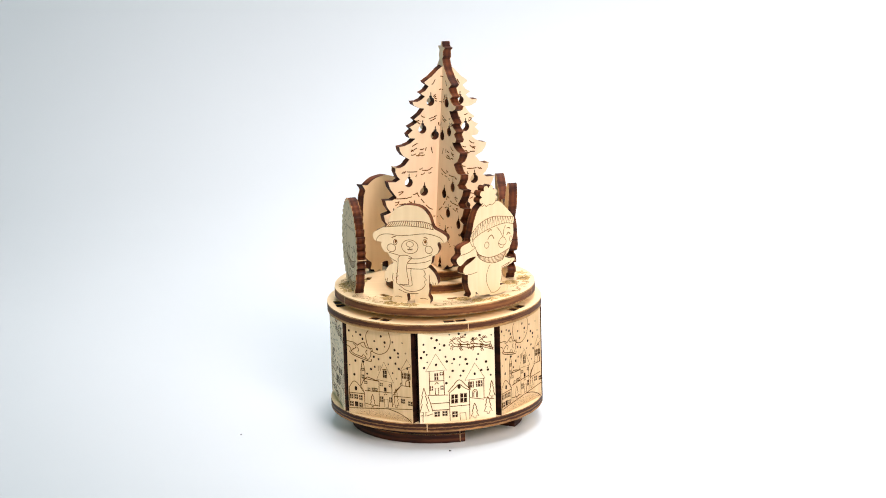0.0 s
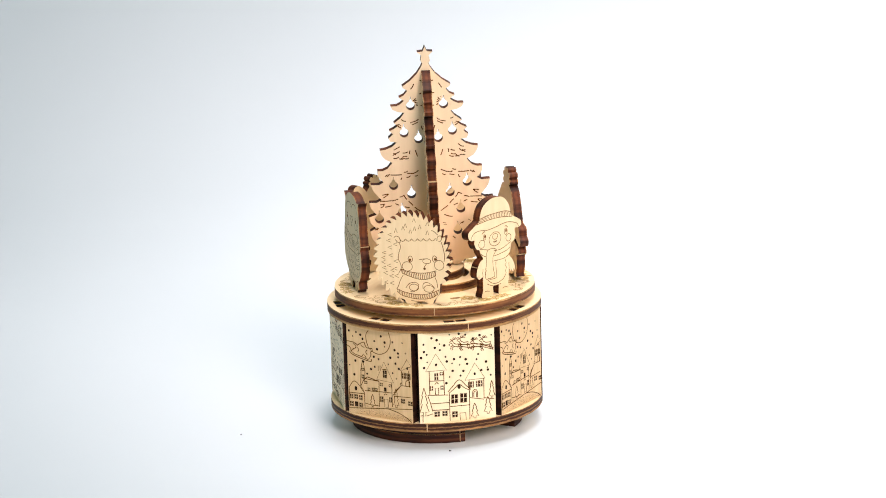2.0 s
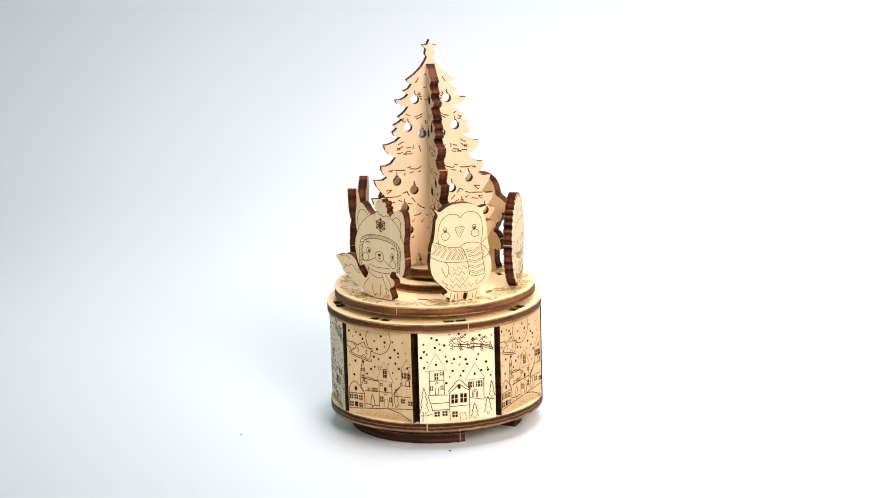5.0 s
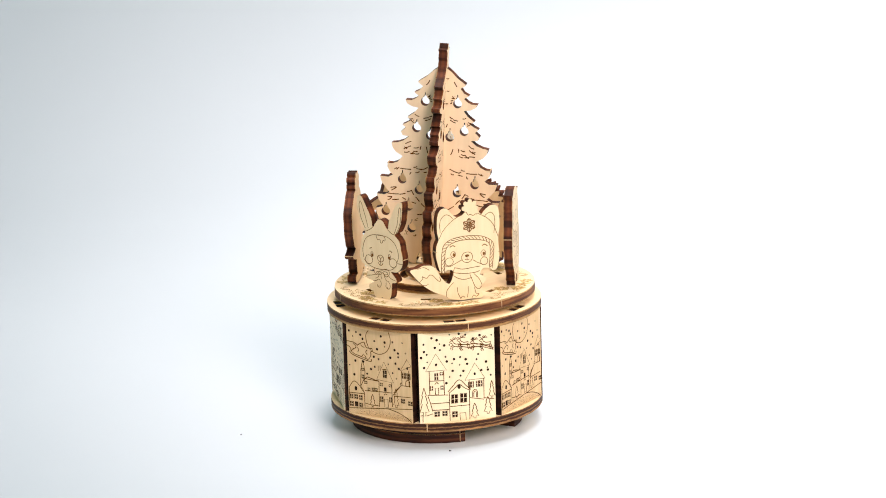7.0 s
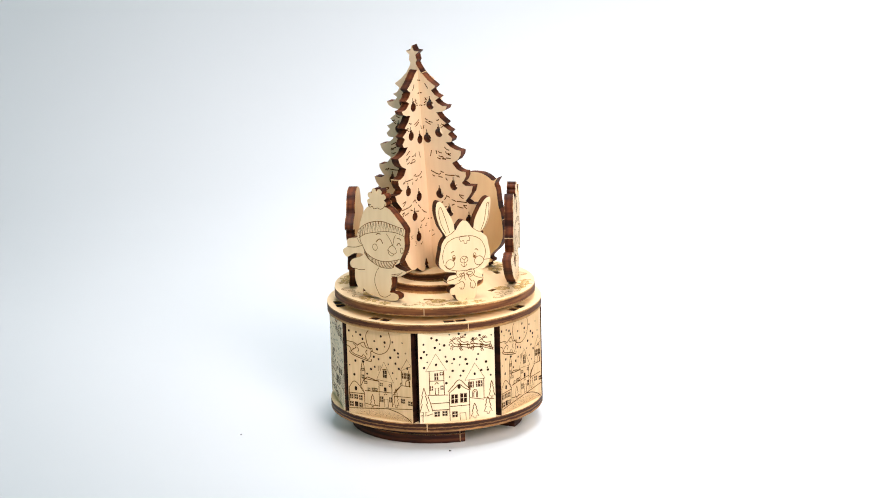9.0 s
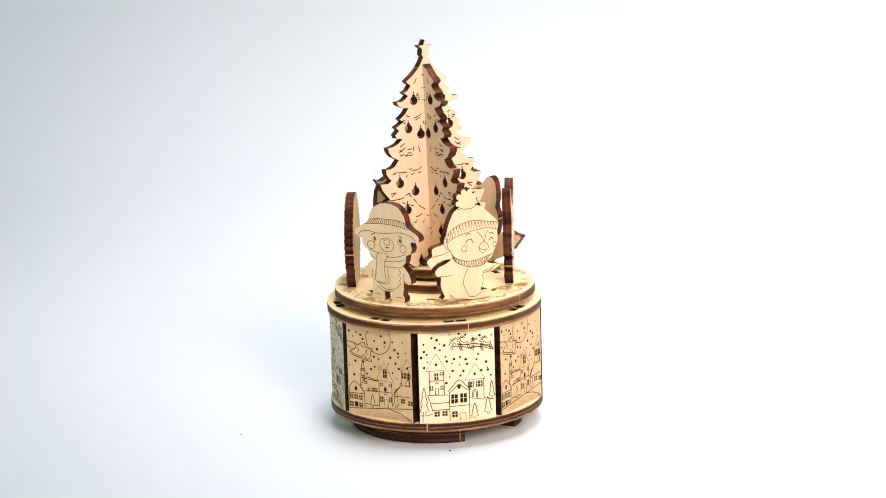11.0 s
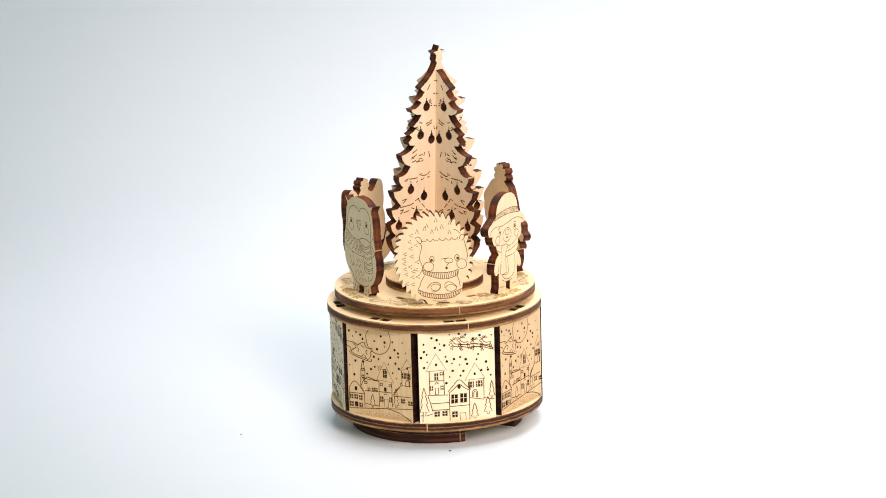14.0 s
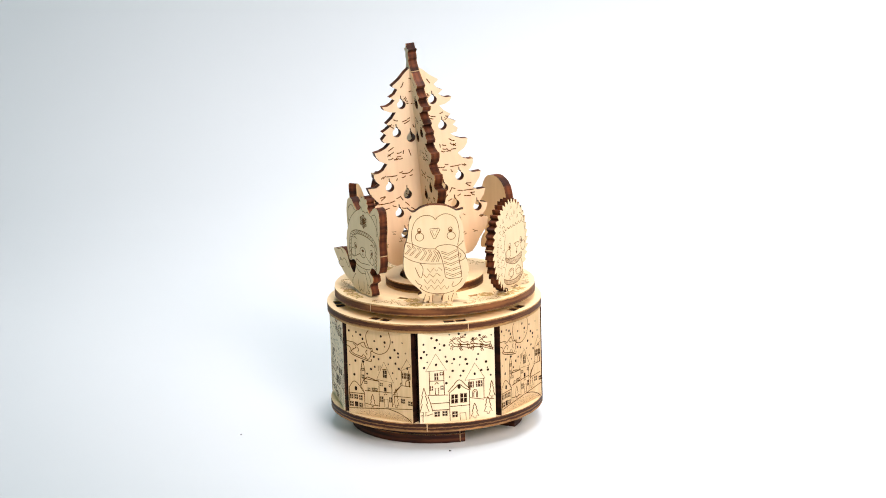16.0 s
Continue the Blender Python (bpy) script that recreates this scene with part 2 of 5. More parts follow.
bm = ring_board(LOW_R, 0, 0, 3.0, 160)
nubs(bm, LOW_R, (-95.6, -171, 20))
bottom_plate = part("bottom_plate", bm, [birch_flat, edge_low, nub_mat], box, "", pose(0, 0, LOW_TOP * MM))


def slot(u, v, w, d, turn):
    """A sawn slot: a rectangle about (u, v), w wide and d deep, turned."""
    a = radians(turn)
    return [(u + x * cos(a) - y * sin(a), v + x * sin(a) + y * cos(a)) for x, y in ((-w / 2, -d / 2), (w / 2, -d / 2), (w / 2, d / 2), (-w / 2, d / 2))]


def polar_slot(r, az, off, w, d):
    """A slot at radius r, square to the azimuth and shifted by off along it."""
    a = radians(az)
    return slot(r * cos(a) - off * sin(a), r * sin(a) + off * cos(a), w, d, az + 90)


tab_slots = [polar_slot(PANEL_OUT - 1.5, PANEL_AZ + 45 * k, o, 3.55, 3.2) for k in range(8) for o in (-2.03, 2.03)]
bm = board([oval(0, 0, PLATE_R, n=160), oval(0, 0, 12, n=48)] + tab_slots, 3.0, flat=True)
nubs(bm, PLATE_R, (-72.5, 170, 75))
top_plate = part("top_plate", bm, [birch_flat, edge_flat, nub_mat], box, "", pose(0, 0, PLATE_TOP * MM))
round_plate("spacer_disc", 24, TURN_BOT, thick=2.1)

def build_feet():
    def arc(a0, a1):
        n = 40
        o = oval(0, 0, 29.3, n=n, a0=a0, a1=a1)
        i = oval(0, 0, 21.5, n=n, a0=a0, a1=a1)
        bm = board([o + i[::-1]], 3.0, flat=True)
        return bm
    for a0, a1 in ((-205, -72), (-27, 15), (35, 130)):
        for z in (6.1, 3.0):
            bm = arc(a0, a1)
            nubs(bm, 29.3, (a1 - 3.5,))
            part("foot", bm, [birch_flat, foot_edge, nub_mat], box, "charred plywood foot ring segment", pose(0, 0, z * MM))


build_feet()


def along(pts, t):
    """The place at the share t of a polyline's length."""
    d = [hypot(b[0] - a[0], b[1] - a[1]) for a, b in zip(pts, pts[1:])]
    goal = t * sum(d)
    for (a, b), l in zip(zip(pts, pts[1:]), d):
        if goal <= l or b is pts[-1]:
            k = min(goal / l, 1) if l else 0
            return a[0] + (b[0] - a[0]) * k, a[1] + (b[1] - a[1]) * k
        goal -= l


def ribs(k, n, top, low, zigzag=False, slant=0.3):
    """Knitted ribs between two lines, or a zigzag."""
    for i in range(n):
        a, b, c = along(top, i / n), along(low, min((i + 0.2 + slant) / n, 1)), along(top, (i + 1) / n)
        if zigzag:
            k.s(*a, *b, *c)
        else:
            a = along(top, (i + 0.2) / n)
            m = ((a[0] + b[0]) / 2 + 0.12, (a[1] + b[1]) / 2)
            k.c(*a, *m, *b, w=0.2)


def ticks(k, turn, places):
    """Small open arrowheads for quills."""
    for u, v in places:
        a = radians(turn)
        p = []
        for r, d in ((0.92, 212), (0.55, 0), (0.92, 148)):
            p += [u + r * cos(a + radians(d)), v + r * sin(a + radians(d)) * 1.1]
        k.s(*p)


def chevron(k, du, dv, u0, v0, u1, v1, u2, v2):
    """A knitted chevron: two thin parallel strokes joined at both ends."""
    k.s(u0 - du, v0 - dv, u1 - du, v1 - dv, u2 - du, v2 - dv, u2 + du, v2 + dv, u1 + du, v1 + dv, u0 + du, v0 + dv, w=0.17, close=True)


def snow(k, places):
    for i, (u, v) in enumerate(places):
        r = (0.43, 0.36, 0.46, 0.27)[i % 4]
        k.spot(u, v, r, r * 1.05, 8)


def flake(k, u, v, r):
    """A pierced snowflake badge."""
    for i in range(6):
        a = radians(60 * i + 30)
        k.s(u, v, u + r * cos(a), v + r * sin(a), w=0.4)
        k.e(u + 0.62 * r * cos(a), v + 0.62 * r * sin(a), 0.3 * r, w=0.3)
        k.spot(u + 0.95 * r * cos(a), v + 0.95 * r * sin(a), 0.13 * r, n=6)
    k.e(u, v, 0.35 * r, w=0.35)


def lit_window(k, u0, v0, u1, v1):
    """A window with a frame and dark panes."""
    u0, u1, v0, v1 = min(u0, u1), max(u0, u1), min(v0, v1), max(v0, v1)
    k.box(u0, v0, u1, v1, w=0.18)
    cu, cv = (u0 + u1) / 2, (v0 + v1) / 2
    g = 0.1
    for a, b in ((u0 + g, cu - g), (cu + g, u1 - g)):
        for c, d in ((v0 + g, cv - g), (cv + g, v1 - g)):
            if b - a > 0.05 and d - c > 0.05:
                k.block(a, c, b, d)


def fir(k, u, v, w, h):
    """An engraved fir tree: three toothed tiers on a short trunk."""
    p, q = [], []
    for i in range(3):
        y0, y1 = v + h * (1 - i * 0.29), v + h * (1 - (i + 1) * 0.29)
        half = w / 2 * (0.5 + 0.25 * i)
        p += [(u + (0 if i == 0 else half * 0.42), y0), (u + half, y1)]
        q += [(u - (0 if i == 0 else half * 0.42), y0), (u - half, y1)]
    loop = p + [(u + 0.14 * w, v + 0.13 * h), (u + 0.14 * w, v), (u - 0.14 * w, v), (u - 0.14 * w, v + 0.13 * h)] + q[::-1]
    k.s(*itertools.chain(*loop), close=True)


def reindeer(k, u, v, size=1.1):
    """A leaping reindeer: slender outlined body, bent legs, branched antlers."""
    def stroke(w, *xy):
        k.s(*[u - size * x if i % 2 == 0 else v + size * x for i, x in enumerate(xy)], w=w)
    stroke(0.24, 1.95, 1.35, 1.45, 1.8, 1.0, 1.75, 0.7, 1.1, -0.1, 0.68, -1.1, 0.72, -1.5, 0.9, -1.45, 0.45, -1.2, 0.0,
           -0.5, -0.02, 0.35, -0.08, 0.95, 0.4, 1.2, 1.0, 1.55, 1.1, 1.95, 1.35)
    stroke(0.26, -1.3, 0.3, -1.85, -0.35, -1.75, -0.8, -2.2, -1.45)
    stroke(0.26, -1.0, 0.05, -1.4, -0.6, -1.3, -1.0, -1.7, -1.6)
    stroke(0.26, 0.85, 0.25, 1.55, 0.05, 1.45, -0.4, 1.8, -0.75)
    stroke(0.26, 0.45, 0.0, 1.1, -0.35, 0.95, -0.75, 1.3, -1.15)
    stroke(0.30, 1.15, 1.8, 0.75, 2.2, -0.2, 2.35, -0.6, 2.2)
    stroke(0.28, 0.75, 2.2, 0.85, 2.6, 0.5, 2.8)
    stroke(0.28, 0.3, 2.28, 0.25, 2.65, -0.15, 2.75)
    stroke(0.26, 1.25, 1.8, 1.35, 2.2, 1.75, 2.45)


def village_a():
    k = Ink(0.26)
    k.s(-10.55, 17.76, -7.08, 23.61, -3.54, 17.79, close=True)
    k.s(-9.4, 17.79, -9.38, 9.66)
    k.s(-4.51, 17.55, -4.42, 9.21)
    k.s(-9.37, 14.41, -4.41, 14.16)
    k.spot(-6.99, 19.84, 0.381, 0.517)
    lit_window(k, -7.59, 14.53, -6.44, 16.99)
    lit_window(k, -5.82, 16.13, -4.71, 17.1)
    lit_window(k, -9.15, 11.1, -8.28, 12.59)
    lit_window(k, -5.64, 11.11, -4.77, 12.54)
    k.s(-7.53, 11.84, -6.39, 11.8, -6.32, 9.58, -7.47, 9.62, close=True)
    k.c(-7.63, 13.15, -6.97, 13.74, -6.35, 13.16, w=0.3)
    k.s(2.61, 13.67, 6.08, 19.42, 9.47, 13.84, close=True)
    k.s(4.02, 13.68, 4.06, 7.67)
    k.s(9.02, 13.75, 8.98, 6.83)
    lit_window(k, 3.69, 10.93, 4.51, 13.01)
    lit_window(k, 4.72, 10.97, 5.54, 13.05)
    lit_window(k, 6.39, 11.08, 7.21, 13.17)
    lit_window(k, 7.41, 11.11, 8.49, 13.19)
    k.c(5.15, 7.57, 5.19, 9.53, 5.98, 10.24, 6.73, 9.52, 6.75, 7.43)
    k.c(5.53, 7.54, 5.57, 9.17, 6.03, 9.71, 6.4, 9.16, 6.43, 7.46)
    k.spot(5.99, 15.65, 0.383, 0.52)
    k.c(-3.24, 10.15, -1.79, 11.72, 0.63, 14.04, 3.01, 11.81, 4.57, 10.37)
    k.c(-2.8, 9.72, -1.04, 11.13, 0.59, 12.42, 2.67, 10.93, 4.25, 10.13)
    k.s(-2.8, 9.92, -2.74, 0.11)
    k.s(4.06, 10.28, 3.99, -0.18)
    k.spot(0.57, 11.7, 0.574, 0.845)
    lit_window(k, -2.13, 6.04, 0.05, 9.1)
    lit_window(k, 0.94, 6.09, 3.13, 9.28)
    k.s(-2.8, 5.02, 3.93, 5.07)
    lit_window(k, -1.94, 1.26, -0.1, 3.22)
    k.s(0.65, 2.48, 2.64, 2.5, 2.71, -0.06, 0.72, -0.01, close=True)
    k.s(-10.15, 9.6, -3.14, 9.1)
    k.s(-8.96, 6.56, -2.89, 6.47)
    k.s(-8.71, 4.25, -2.96, 4.06)
    k.s(-10.03, 9.26, -9.27, 6.91, -8.52, 3.91)
    k.s(-10.67, 2.47, -8.55, 3.06)
    lit_window(k, -7.94, 2.01, -6.17, 3.64)
    lit_window(k, -5.25, 2.03, -3.61, 3.66)
    k.s(8.99, 7.09, 12.51, 6.38)
    k.s(4.18, 7.53, 8.97, 6.57)
    fir(k, -11.34, 2.56, 3.1, 9.75)
    fir(k, 5.74, 0.33, 2.58, 5.23)
    fir(k, 10.28, 1.54, 2.84, 5.9)
    fir(k, 11.69, 6.98, 2.06, 5.88)
    k.s(-12.77, 2.66, -11.88, 2.71)
    k.s(-11.88, 2.71, -11.95, 0.3)
    reindeer(k, -0.15, 25.6)
    reindeer(k, 2.41, 26.02)
    reindeer(k, 6.86, 24.99)
    reindeer(k, 9.94, 25.38)
    k.c(0.5, 26.19, 3.69, 25.91, 6.88, 25.96, 12.6, 24.18)
    k.c(1.13, 25.62, 4.3, 24.89, 8.13, 24.88, 12.58, 23.53)
    snow(k, [(-8.32, 29.07), (-11.04, 27.05), (-6.57, 28.28), (-2.27, 29.78), (0.92, 29.84), (3.13, 29.33), (7.91, 28.79), (11.93, 28.58), (-7.27, 25.69), (-5.58, 24.77), (-4.08, 26.26), (-2.36, 26.3), (-10.99, 24.59), (-10.07, 23.54), (-12, 22.61), (-9.95, 20.94), (-11.02, 19.1), (-3.74, 22.35), (-3.34, 20.69), (-1.58, 19.89), (-0.9, 21.26), (1.22, 21.79), (3.05, 20.91), (0.96, 19.15), (3.52, 19.31), (6.75, 20.59), (9.93, 19.54), (10.39, 17.54), (10.5, 16.69), (11.42, 14.85), (-1.45, 17.28), (-2.53, 15.3), (2.18, 16.96), (1.18, 15.42), (-3.67, 13.25), (-5.65, 26.85), (5.65, 27.82), (7.3, 22.36), (8.26, 16.75)])
    return k


def village_b():
    k = Ink(0.26)
    k.c(-3.99, 29.93, -4.96, 28.5, -4.9, 26.23, -3.86, 23.76, -1.63, 22.43, 0.63, 22.27, 2.94, 23.36, 4.38, 25.5, 4.76, 27.82, 4.11, 30.33)
    k.s(-12.95, 25.3, -9.9, 25.05, -8.78, 24.41)
    k.c(-13.02, 23.85, -11.52, 23.07, -11.19, 21.8)
    k.c(-11.19, 21.8, -10.54, 22.54, -9.21, 23.37, -9.55, 24.31, -10.31, 24.54, w=0.3)
    k.c(-8.8, 24.08, -8.01, 24.64, -6.84, 25.32, -5.84, 25.58, -5.56, 24.84, -4.99, 23.93, -3.86, 23.76, -2.72, 23.78, w=0.3)
    k.c(-2.72, 23.78, -2.6, 22.95, -3.37, 22.52, -3.19, 21.57, -4, 20.15, -4.78, 19.72)
    k.c(-11.19, 21.8, -9.69, 21.02, -7.41, 20.54, -4.77, 19.85)
    k.c(-11.95, 21.83, -10.84, 20.86, -8.2, 20.04, -5.55, 19.48, -3.28, 19.27, -3.09, 20.08, w=0.3)
    k.s(-6.23, 21.48, -7.04, 20.39)
    k.s(-5.86, 21.21, -5.14, 20.19)
    k.c(-8.82, 23.43, -8.08, 22.87, -8.51, 21.83)
    k.c(-7.25, 24.61, -6.74, 24.03, -5.76, 23.83)
    k.c(-4.64, 23.13, -5.29, 22.26, -4.71, 21.36)
    k.c(-12.73, 8.9, -10.08, 11.57, -6.18, 7.71)
    k.s(-12.5, 8.93, -12.55, 2.18)
    k.s(-6.32, 8.02, -6.36, 3.21)
    k.spot(-9.8, 9.04, 0.54, 0.796)
    lit_window(k, -12.27, 5.28, -11.04, 6.81)
    lit_window(k, -10.5, 5.35, -9.12, 6.87)
    lit_window(k, -8.58, 5.22, -7.28, 6.81)
    lit_window(k, -12.38, 2.63, -10.92, 4.3)
    k.block(-10.37, 2.71, -9.07, 4.44)
    lit_window(k, -8.53, 2.85, -7.24, 4.18)
    k.s(-12.79, 7.3, -6.18, 7.58)
    k.s(-7.85, 9.98, -7.47, 15.42)
    k.s(-6.16, 11.99, -5.86, 15.51)
    k.c(-7.62, 15.4, -6.72, 18.8, -5.86, 15.64)
    k.spot(-6.72, 18.93, 0.307, 0.395)
    lit_window(k, -7.24, 15.53, -6.13, 16.51)
    lit_window(k, -7.19, 12.89, -6.37, 14.21)
    k.s(-7.85, 9.98, -6.2, 12.97)
    k.s(-5.96, 13, -5.02, 13.66, -3.36, 13.37, -1.63, 12.95, -0.49, 12.98, w=0.3)
    k.s(-7.84, 10.11, -6.6, 8.64)
    k.s(-6.2, 12.97, -0.49, 12.78)
    lit_window(k, -6.27, 11.2, -5.08, 12.06)
    lit_window(k, -4.98, 9.01, -3.95, 9.93)
    lit_window(k, -3.3, 9.25, -2.27, 10.17)
    lit_window(k, -2.15, 9.28, -1.05, 10.21)
    k.s(-6.14, 8.71, -0.64, 9.16)
    k.s(-1.23, 13.33, 1.9, 19.77, 5.56, 12.98, close=True)
    k.s(-0.34, 12.8, -0.46, 3.93)
    k.s(4.81, 13.07, 4.8, 4.56)
    lit_window(k, 1.45, 14.26, 2.85, 16.88)
    k.s(1.19, 17.13, 2.86, 17.23, w=0.3)
    lit_window(k, 0.05, 11.3, 1.16, 12.29)
    lit_window(k, 3.61, 11.41, 4.79, 12.33)
    k.block(1.65, 9.55, 2.62, 11)
    k.s(-0.41, 9.19, 4.83, 9.41)
    lit_window(k, -0.01, 5.72, 1.21, 7.7)
    k.c(1.61, 8.3, 2.23, 8.78, 2.83, 8.47)
    k.s(1.7, 6.87, 3.07, 6.93, 3.12, 4.19, 1.75, 4.12, close=True)
    lit_window(k, 3.64, 6.03, 4.62, 7.88)
    k.s(-0.43, 18.22, -0.51, 16.38)
    k.s(0.33, 18.32, 0.27, 16.81)
    k.s(8.37, 17.6, 11.14, 21.87, 12.7, 19.62, close=True)
    k.s(8.89, 17.54, 8.94, 12.8)
    k.s(11.75, 18.07, 11.71, 12.73)
    k.spot(11.18, 18.77, 0.376, 0.521)
    lit_window(k, 9.17, 15.04, 10.07, 17.13)
    lit_window(k, 10.3, 15.06, 11.12, 17.15)
    lit_window(k, 11.34, 14.96, 12.32, 17.04)
    k.c(10.43, 12.36, 10.48, 13.99, 11.26, 14.75, 11.99, 14.2, 11.92, 12.37)
    k.s(5.25, 8.69, 8.56, 12.55, 12.31, 12.62)
    k.s(5.43, 9.5, 6.37, 10.48, 8.56, 12.55)
    k.s(8.19, 12.69, 8.44, 13.38, 8.89, 13.44, w=0.3)
    lit_window(k, 8.33, 6.49, 9.9, 7.94)
    lit_window(k, 11.17, 6.06, 12.87, 7.38)
    k.s(5.54, 8.4, 12.18, 8.89)
    fir(k, -3.12, 3.54, 2.32, 4.28)
    fir(k, 6.4, 4.59, 2.19, 6.55)
    k.s(-12.8, 1.81, 12.78, 4.87)
    k.c(2.57, 3.71, 6.7, 3, 10.41, 1.58, 12.24, 0.22)
    k.s(-6.31, 4.4, -3.88, 4.09, -0.83, 4.21)
    snow(k, [(-11.88, 28.91), (-8.99, 28.69), (-7.26, 28.01), (-10.43, 27.14), (-6.4, 26.68), (-1.7, 26.52), (2.46, 26.55), (2.4, 25.11), (1.02, 28.5), (5.56, 27.09), (-0.67, 23.86), (9.47, 27.28), (7.68, 23.48), (7.71, 22.19), (4.53, 21.63), (10.69, 23.88), (-2.07, 21.06), (-0.19, 20.47), (-9.63, 18.73), (-12, 16.97), (-6.34, 18.85), (-1.82, 17.64), (-3.38, 16.64), (3.69, 19.24), (6.57, 19.82), (5.31, 16.4), (-10.21, 13.86), (6.83, 14.65), (7.86, 18.18), (-4.98, 14.78), (6.37, 24.47)])
    stipple(k, 3, 4.6, 1.4, 900)
    return k

def stipple(k, seed, low, high, n):
    """Fine burnt stipple over the snowy foreground."""
    rnd = random.Random(seed)
    for _ in range(n):
        u = rnd.uniform(-PANEL_HALF + 0.4, PANEL_HALF - 0.4)
        f = (u + PANEL_HALF) / (2 * PANEL_HALF)
        v = rnd.uniform(0.3, low + (high - low) * f)
        r = rnd.uniform(0.035, 0.075)
        k.lines.append(([(u - r, v), (u + r, v + rnd.uniform(-0.03, 0.03))], r * 1.3))


def build_panels():
    for k in range(8):
        az = PANEL_AZ + 45 * k
        h = PLATE_BOT - LOW_TOP
        w = PANEL_HALF
        tab = h + 2.7
        bm = board([[(-w, 0), (w, 0), (w, h), (3.7, h), (3.7, tab), (0.35, tab), (0.35, h), (-0.35, h), (-0.35, tab), (-3.7, tab), (-3.7, h), (-w, h)]], 3.0)
        m = pose(0, 0, LOW_TOP * MM, 0, 0, az + 90) @ pose(0, -PANEL_OUT * MM, 0)
        p = part("panel", bm, [birch_pale_lit if k % 2 == 0 else birch_honey_shaded, char_shade_edge], box, "" if k % 2 == 0 else "honey-coloured birch panel with side shade in its tone", m)
        ink = village_a() if k % 2 == 0 else village_b()
        bm = bmesh.new()
        ink.into(bm, 0, on_face, 1)
        part("engraving", bm, [ink_mat if k % 2 == 0 else gold_ink, soot_mat], p, "burnt line drawing of a snowy village")


build_panels()

# ---- the turntable and its figures
turntable = empty("turntable", box, pose(0, 0, TURN_BOT * MM))
tagged(turntable, "round revolving plywood turntable engraved with snowflakes")
fig_slots = [polar_slot(23.6, 252 - 60 * k + 32, 0, 3.4, 1.9) for k in range(6)]
bm = board([oval(0, 0, TURN_R, n=160)] + fig_slots, 3.0, flat=True)
nubs(bm, TURN_R, (207, 343, 92))
disc = part("disc", bm, [birch_flat, edge_turn, nub_mat], turntable, "", pose(0, 0, (TURN_TOP - TURN_BOT) * MM))


def rope(line, polar):
    """A twisted garland: two rims and slanting strands along points given as azimuth and radius."""
    mid = smooth_line([(r * cos(radians(a)), r * sin(radians(a))) for a, r in polar], 5)
    rims = ([], [])
    for i, q in enumerate(mid):
        p0, p1 = mid[max(i - 1, 0)], mid[min(i + 1, len(mid) - 1)]
        d = Vector((p1[0] - p0[0], p1[1] - p0[1])).normalized()
        for rim, e in zip(rims, (-0.42, 0.42)):
            rim.append((q[0] - d.y * e, q[1] + d.x * e))
    for rim in rims:
        line.lines.append((rim, 0.13))
    for a, b in zip(rims[0], rims[1][1:]):
        line.lines.append(([a, b], 0.12))


